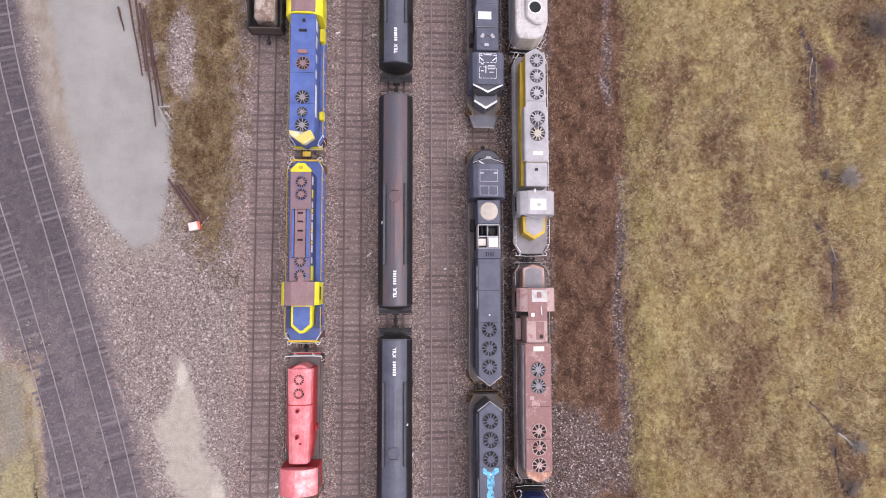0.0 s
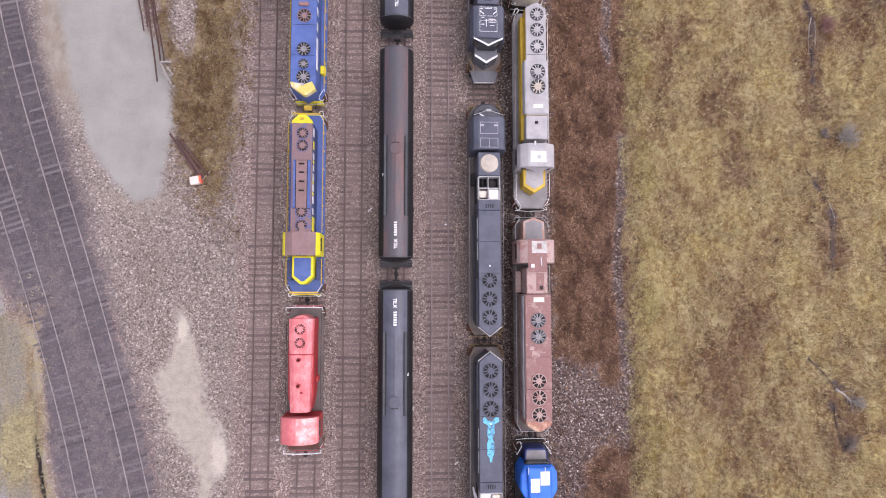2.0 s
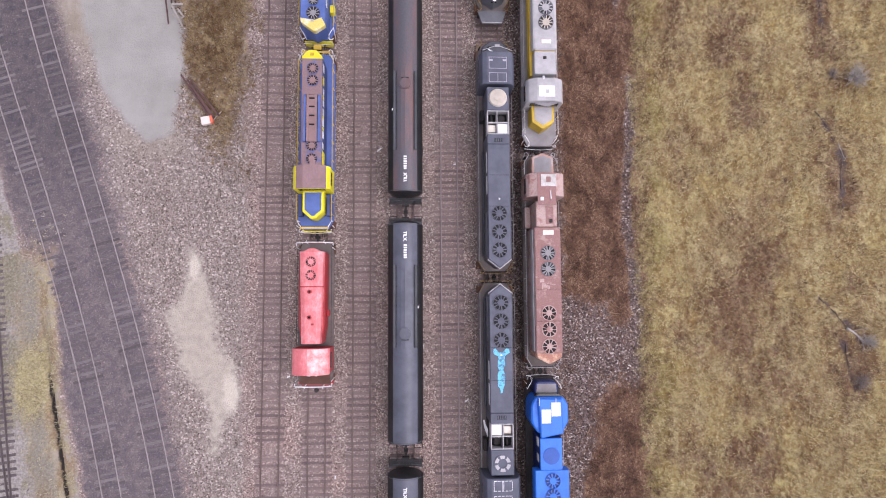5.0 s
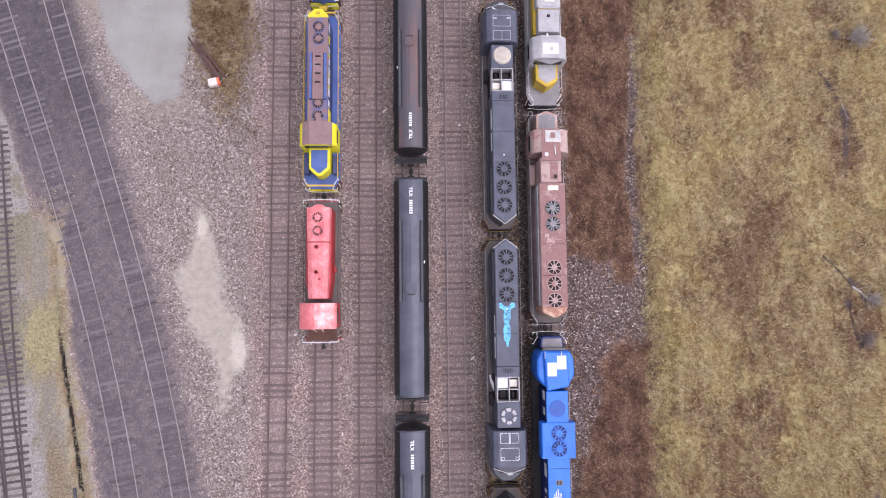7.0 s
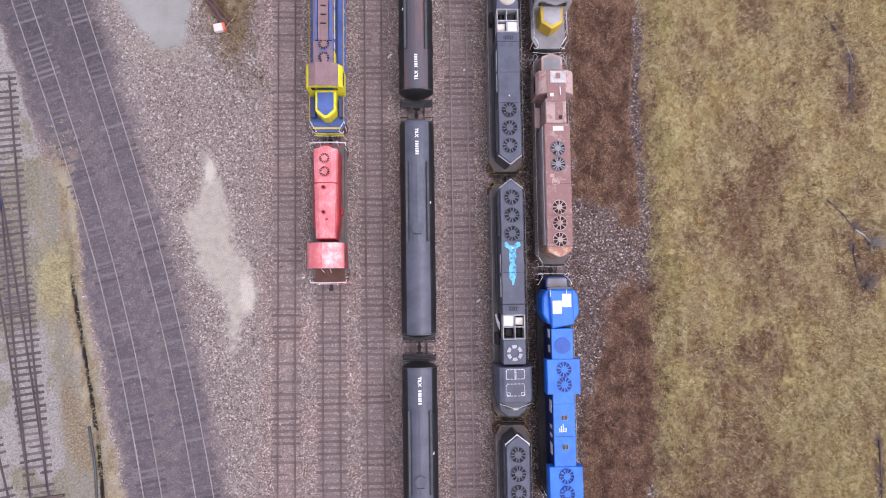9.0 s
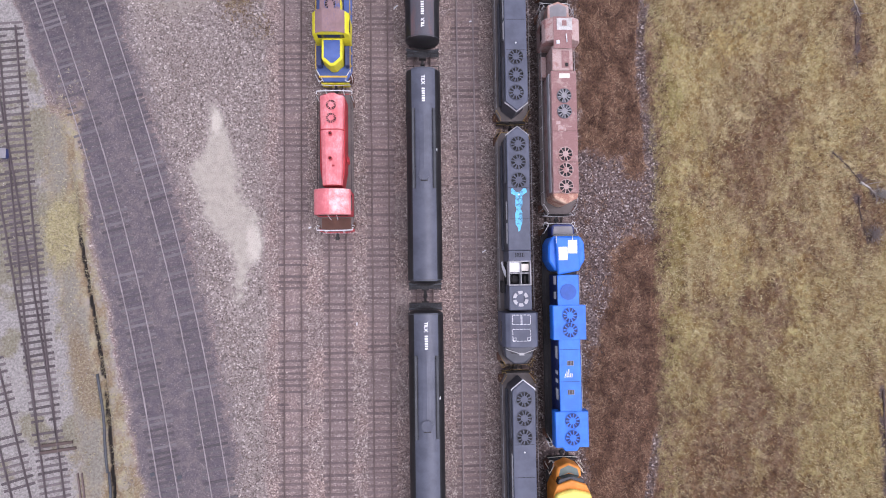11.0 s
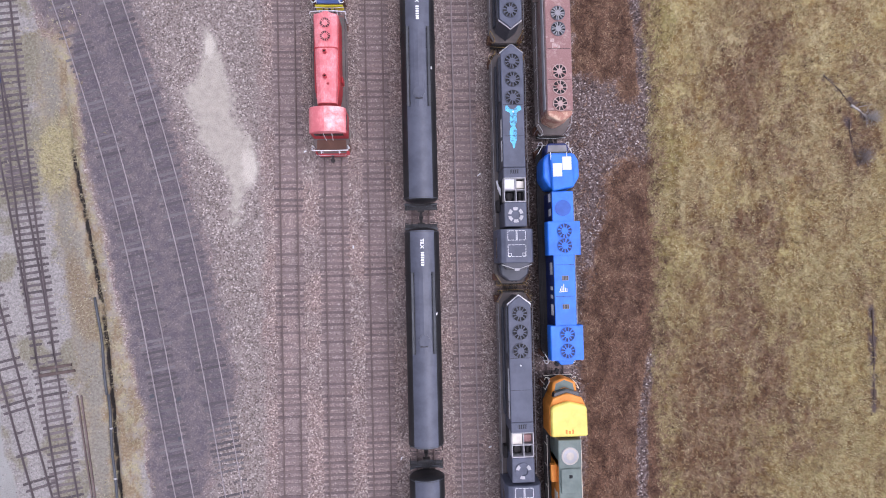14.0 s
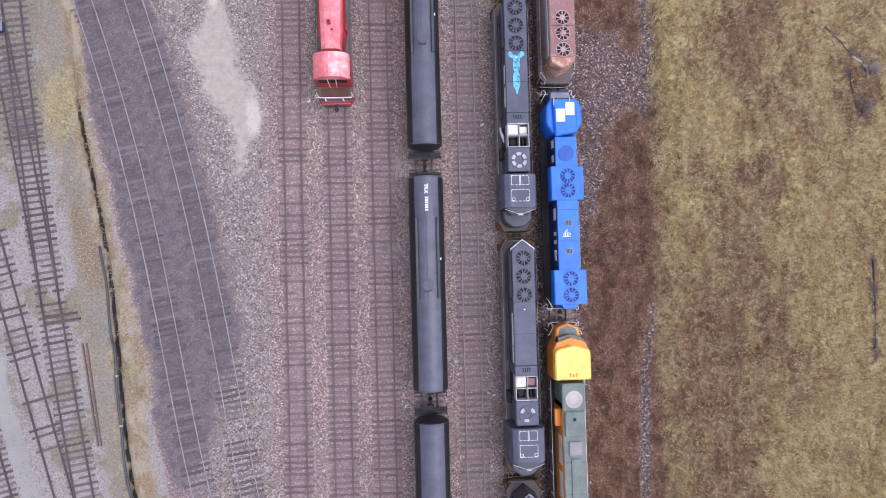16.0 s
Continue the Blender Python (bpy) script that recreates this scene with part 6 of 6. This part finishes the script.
# ---------------------------------------------------------------- dead wood and bare bushes in the field
def log(p, q, r, bend, label="thin dark fallen trunk lying in dry grass", pale=False):
    p, q = Vector((*p, 0.12)), Vector((*q, 0.15))
    d = (q - p)
    side = Vector((-d.y, d.x, 0)).normalized()
    n = 9
    pts = [p + d * (k / (n - 1)) + side * bend * math.sin(math.pi * k / (n - 1)) + Vector((0, 0, 0.06 * math.sin(k * 2.1))) for k in range(n)]
    t = thing("fallen_trunk", Matrix.Identity(4), label, "dead wood", "dead wood in the field")
    part("trunk", tube(pts, [r * (1 - 0.08 * k) for k in range(n)], 8), M["wood_grey"] if pale else M["wood"], t, "", True)
    for k in (2, 4, 5, 7):
        a = rnd.uniform(0.5, 1.1) * rnd.choice((-1, 1))
        e = d.normalized()
        out = Vector((e.x * math.cos(a) - e.y * math.sin(a), e.x * math.sin(a) + e.y * math.cos(a), 0.25))
        ln = rnd.uniform(0.6, 1.5)
        b0 = pts[k]
        part("limb", tube([b0, b0 + out * ln * 0.5 + Vector((0.05, 0.03, 0.05)), b0 + out * ln], [r * 0.45, r * 0.3, r * 0.12], 6), M["twig"] if pale else M["wood"], t)
    return t


log((35.4, 21.3), (36.3, 18.9), 0.08, 0.2)
log((36.3, 19.0), (35.9, 15.6), 0.055, -0.15, "pale split trunk in a dark strip of grass", True)
log((36.6, 18.6), (36.5, 16.0), 0.045, 0.1, "pale split trunk in a dark strip of grass", True)
log((36.3, 15.8), (36.2, 12.4), 0.055, -0.1)
log((35.1, 4.0), (37.0, 1.1), 0.06, 0.15)
log((37.2, 0.9), (37.7, -0.6), 0.06, 0.05, "pale split trunk in a dark strip of grass", True)
log((37.5, -0.4), (37.3, -5.8), 0.06, -0.2)
log((34.5, -13.6), (37.2, -16.6), 0.065, 0.15)
log((37.0, -16.4), (38.5, -17.6), 0.13, 0.1, "pale broken stump root in dry grass", True)
log((36.8, -17.8), (37.4, -21.6), 0.06, -0.2)
log((38.2, -35.6), (37.9, -44.8), 0.1, 0.1)


def bare_bush(x, y, r, h, mat, label, n=70):
    t = thing("bare_bush", pose(x, y, 0), label, "bush", "bare bushes")
    bm = bmesh.new()
    for k in range(n):
        a, e = rnd.uniform(0, 6.283), rnd.uniform(0.25, 1.0)
        d = Vector((math.cos(a) * r * e, math.sin(a) * r * e, h * rnd.uniform(0.5, 1.0) * (1.2 - 0.6 * e)))
        m = d * 0.5 + Vector((rnd.uniform(-0.1, 0.1), rnd.uniform(-0.1, 0.1), 0.12))
        s = Vector((rnd.uniform(-0.08, 0.08), rnd.uniform(-0.08, 0.08), 0))
        tube([s, s + m, s + d], [0.02, 0.014, 0.006], 4, bm)
        for j in range(3):
            f = rnd.uniform(0.4, 0.9)
            b0 = s + d * f
            tube([b0, b0 + Vector((rnd.uniform(-0.4, 0.4), rnd.uniform(-0.4, 0.4), rnd.uniform(0.05, 0.3)))], [0.01, 0.005], 4, bm)
    tagged(part("twig_crown", bm, mat, t), kind="stuff")
    return t


bare_bush(39.2, 7.3, 1.6, 1.3, M["wood_grey"], "pale grey leafless bush in dry grass", 130)
bare_bush(37.0, 7.6, 0.6, 0.7, M["twig"], "small dark leafless bush in dry grass", 50)
bare_bush(37.6, 18.2, 1.2, 1.0, M["brown"], "reddish leafless bush beside fallen trunks", 80)
bare_bush(38.9, -17.6, 1.1, 0.9, M["wood_grey"], "pale leafless bush over a stump", 70)
bare_bush(42.8, 22.0, 2.6, 1.6, M["twig"], "wide dark leafless thicket in dry grass", 160)
bare_bush(38.0, -21.2, 1.2, 0.8, M["twig"], "small dark leafless bush in dry grass", 70)


# ---------------------------------------------------------------- grass, weeds and loose stones
def scatter(n, box4, keep, seed):
    """Random places in a rectangle, thinned by a cover weight."""
    r = np.random.RandomState(seed)
    x, y = r.uniform(box4[0], box4[1], n), r.uniform(box4[2], box4[3], n)
    w = keep(x, y)
    ok = r.rand(n) < w
    return x[ok], y[ok], r


def ground_z(x, y):
    return zones(x, y)["height"]


def tri_mesh(name, verts, tris, material, label, category):
    me = bpy.data.meshes.new(name)
    me.vertices.add(len(verts))
    me.vertices.foreach_set("co", verts.astype(np.float32).ravel())
    me.loops.add(tris.size)
    me.loops.foreach_set("vertex_index", tris.astype(np.int32).ravel())
    me.polygons.add(len(tris))
    me.polygons.foreach_set("loop_start", np.arange(0, tris.size, 3))
    me.polygons.foreach_set("loop_total", np.full(len(tris), 3))
    me.update(calc_edges=True)
    me.materials.append(material)
    return tagged(new(name, me), label, category, kind="stuff")


def grass(name, places, blades, length, width, material, label, lie=0.0):
    x, y, r = places
    n = len(x)
    z = ground_z(x, y)
    a = r.uniform(0, 2 * np.pi, (n, blades))
    ln = length * r.uniform(0.5, 1.3, (n, blades)) * (0.6 + 0.8 * fbm(x, y, 0.5, 91))[:, None]
    up = ln * r.uniform(0.35, 0.95, (n, blades)) * (1 - 0.5 * lie)
    out = np.sqrt(np.maximum(ln ** 2 - up ** 2, 0))
    bx, by = x[:, None] + r.normal(0, 0.07, (n, blades)), y[:, None] + r.normal(0, 0.07, (n, blades))
    w = width * r.uniform(0.6, 1.4, (n, blades))
    v = np.empty((n, blades, 3, 3))
    v[..., 0, :] = np.stack([bx - np.sin(a) * w, by + np.cos(a) * w, z[:, None] + 0 * bx - 0.02], -1)
    v[..., 1, :] = np.stack([bx + np.sin(a) * w, by - np.cos(a) * w, z[:, None] + 0 * bx - 0.02], -1)
    v[..., 2, :] = np.stack([bx + np.cos(a) * out, by + np.sin(a) * out, z[:, None] + up], -1)
    v = v.reshape(-1, 3)
    return tri_mesh(name, v, np.arange(len(v)).reshape(-1, 3), material, label, "grass")


STRAW = island_mat("dry_straw", [(0.0, (0.27, 0.206, 0.1)), (0.4, (0.44, 0.358, 0.178)), (0.75, (0.58, 0.492, 0.265)), (1.0, (0.74, 0.665, 0.425))])
BROWN_WEED = island_mat("dead_brown_weeds", [(0.0, (0.07, 0.037, 0.027)), (0.5, (0.2, 0.115, 0.075)), (0.85, (0.36, 0.22, 0.135)), (1.0, (0.56, 0.41, 0.26))], scale=0.75, dim=(0.46, 0.4, 0.38), lo=0.42, hi=0.58)
BANK_STRAW = island_mat("bleached_straw", [(0.0, (0.21, 0.175, 0.1)), (0.6, (0.43, 0.38, 0.24)), (1.0, (0.66, 0.61, 0.43))])
grass("field_grass", scatter(95000, (17.3, 46, -60, 30), lambda x, y: 0.62 * zones(x, y)["field"] * (1 - zones(x, y)["scar"]) * (1 - 0.8 * zones(x, y)["blot"]), 1), 5, 0.34, 0.022, STRAW, "tufts of dry straw-yellow grass")
grass("field_weeds", scatter(70000, (17.3, 46, -60, 30), lambda x, y: 0.8 * zones(x, y)["field"] * (1 - zones(x, y)["scar"]) * zones(x, y)["blot"], 2), 4, 0.3, 0.02, BROWN_WEED, "low brown dead weeds in the field")
grass("strip_weeds", scatter(26000, (10, 19, -60, 30), lambda x, y: 0.85 * zones(x, y)["brown"], 3), 6, 0.42, 0.022, BROWN_WEED, "matted reddish-brown dead weeds beside the track", 0.4)
grass("bank_grass", scatter(16000, (-40, -26, -60, -4), lambda x, y: 0.75 * zones(x, y)["bank"] * (fbm(x, y, 0.45, 66) > 0.48) * (1 - 0.7 * zones(x, y)["earth"]) + 0.8 * zones(x, y)["straw"] + 0.25 * zones(x, y)["stain"], 4), 5, 0.3, 0.02, BANK_STRAW, "bleached grass on a low bank")
grass("lot_weeds", scatter(30000, (-29, -16, -3, 30), lambda x, y: 0.8 * zones(x, y)["weeds"] * (fbm(x, y, 0.6, 55) > 0.36), 5), 5, 0.34, 0.022, island_mat("tawny_weeds", [(0.0, (0.1, 0.062, 0.034)), (0.5, (0.24, 0.155, 0.08)), (1.0, (0.46, 0.37, 0.2))], scale=0.6, dim=(0.6, 0.5, 0.42), lo=0.42, hi=0.58), "tawny weeds beside the gravel lot")


def rubble(name, places, lo, hi, material, label):
    x, y, r = places
    n = len(x)
    z = ground_z(x, y)
    s = r.uniform(lo, hi, n) * r.uniform(0.7, 1.2, n)
    base = np.array([(1, 0, 0), (-1, 0, 0), (0, 1, 0), (0, -1, 0), (0, 0, 1), (0, 0, -1)], float)
    v = base[None] * r.uniform(0.65, 1.25, (n, 6, 1)) + r.normal(0, 0.16, (n, 6, 3))
    v *= s[:, None, None] * np.array([1, 1, 0.7])
    a = r.uniform(0, 6.283, n)
    c, q = np.cos(a)[:, None], np.sin(a)[:, None]
    v = np.stack([v[..., 0] * c - v[..., 1] * q, v[..., 0] * q + v[..., 1] * c, v[..., 2]], -1)
    v += np.stack([x, y, z + s * 0.25], -1)[:, None]
    f = np.array([(0, 2, 4), (2, 1, 4), (1, 3, 4), (3, 0, 4), (2, 0, 5), (1, 2, 5), (3, 1, 5), (0, 3, 5)])
    tris = (f[None] + 6 * np.arange(n)[:, None, None]).reshape(-1, 3)
    return tri_mesh(name, v.reshape(-1, 3), tris, material, label, "stones")


def yard_stones(x, y):
    z = zones(x, y)
    k = 0.55 * (x < 9.6) * (x > -17.5)
    gap = np.ones(np.shape(x))
    for c in YARD.values():
        gap = gap * np.where(np.abs(x - c) < 1.2, 0.1, 1.0)
    return np.clip(k * gap + 0.9 * z["coarse"] * (1 - z["sand"]) ** 4, 0, 1) * (1 - z["lot"]) ** 3 * (1 - z["verge"]) * (1 - z["fine"]) * (1 - z["pale"])


STONE = island_mat("ballast_stone", [(0.0, (0.12, 0.094, 0.087)), (0.45, (0.245, 0.194, 0.178)), (0.85, (0.395, 0.332, 0.304)), (1.0, (0.74, 0.66, 0.58))])
WET_STONE = island_mat("dark_ballast_stone", [(0.0, (0.05, 0.036, 0.033)), (0.6, (0.155, 0.115, 0.105)), (0.88, (0.27, 0.215, 0.2)), (1.0, (0.8, 0.74, 0.7))])
rubble("ballast_stones", scatter(110000, (-28, 10, -60, 28), yard_stones, 6), 0.035, 0.085, STONE, "loose pinkish-grey ballast stones")
rubble("shoulder_stones", scatter(60000, (5, 18.5, -60, 28), lambda x, y: zones(x, y)["bare"] * 0.5, 7), 0.035, 0.085, WET_STONE, "loose dark and white ballast stones")
rubble("siding_stones", scatter(16000, (-42, -28, -60, 0), lambda x, y: 0.25 * zones(x, y)["pale"], 8), 0.03, 0.07, island_mat("pale_gravel_stone", [(0.0, (0.17, 0.152, 0.14)), (0.6, (0.32, 0.29, 0.27)), (1.0, (0.5, 0.465, 0.44))]), "pale gravel stones by the siding")
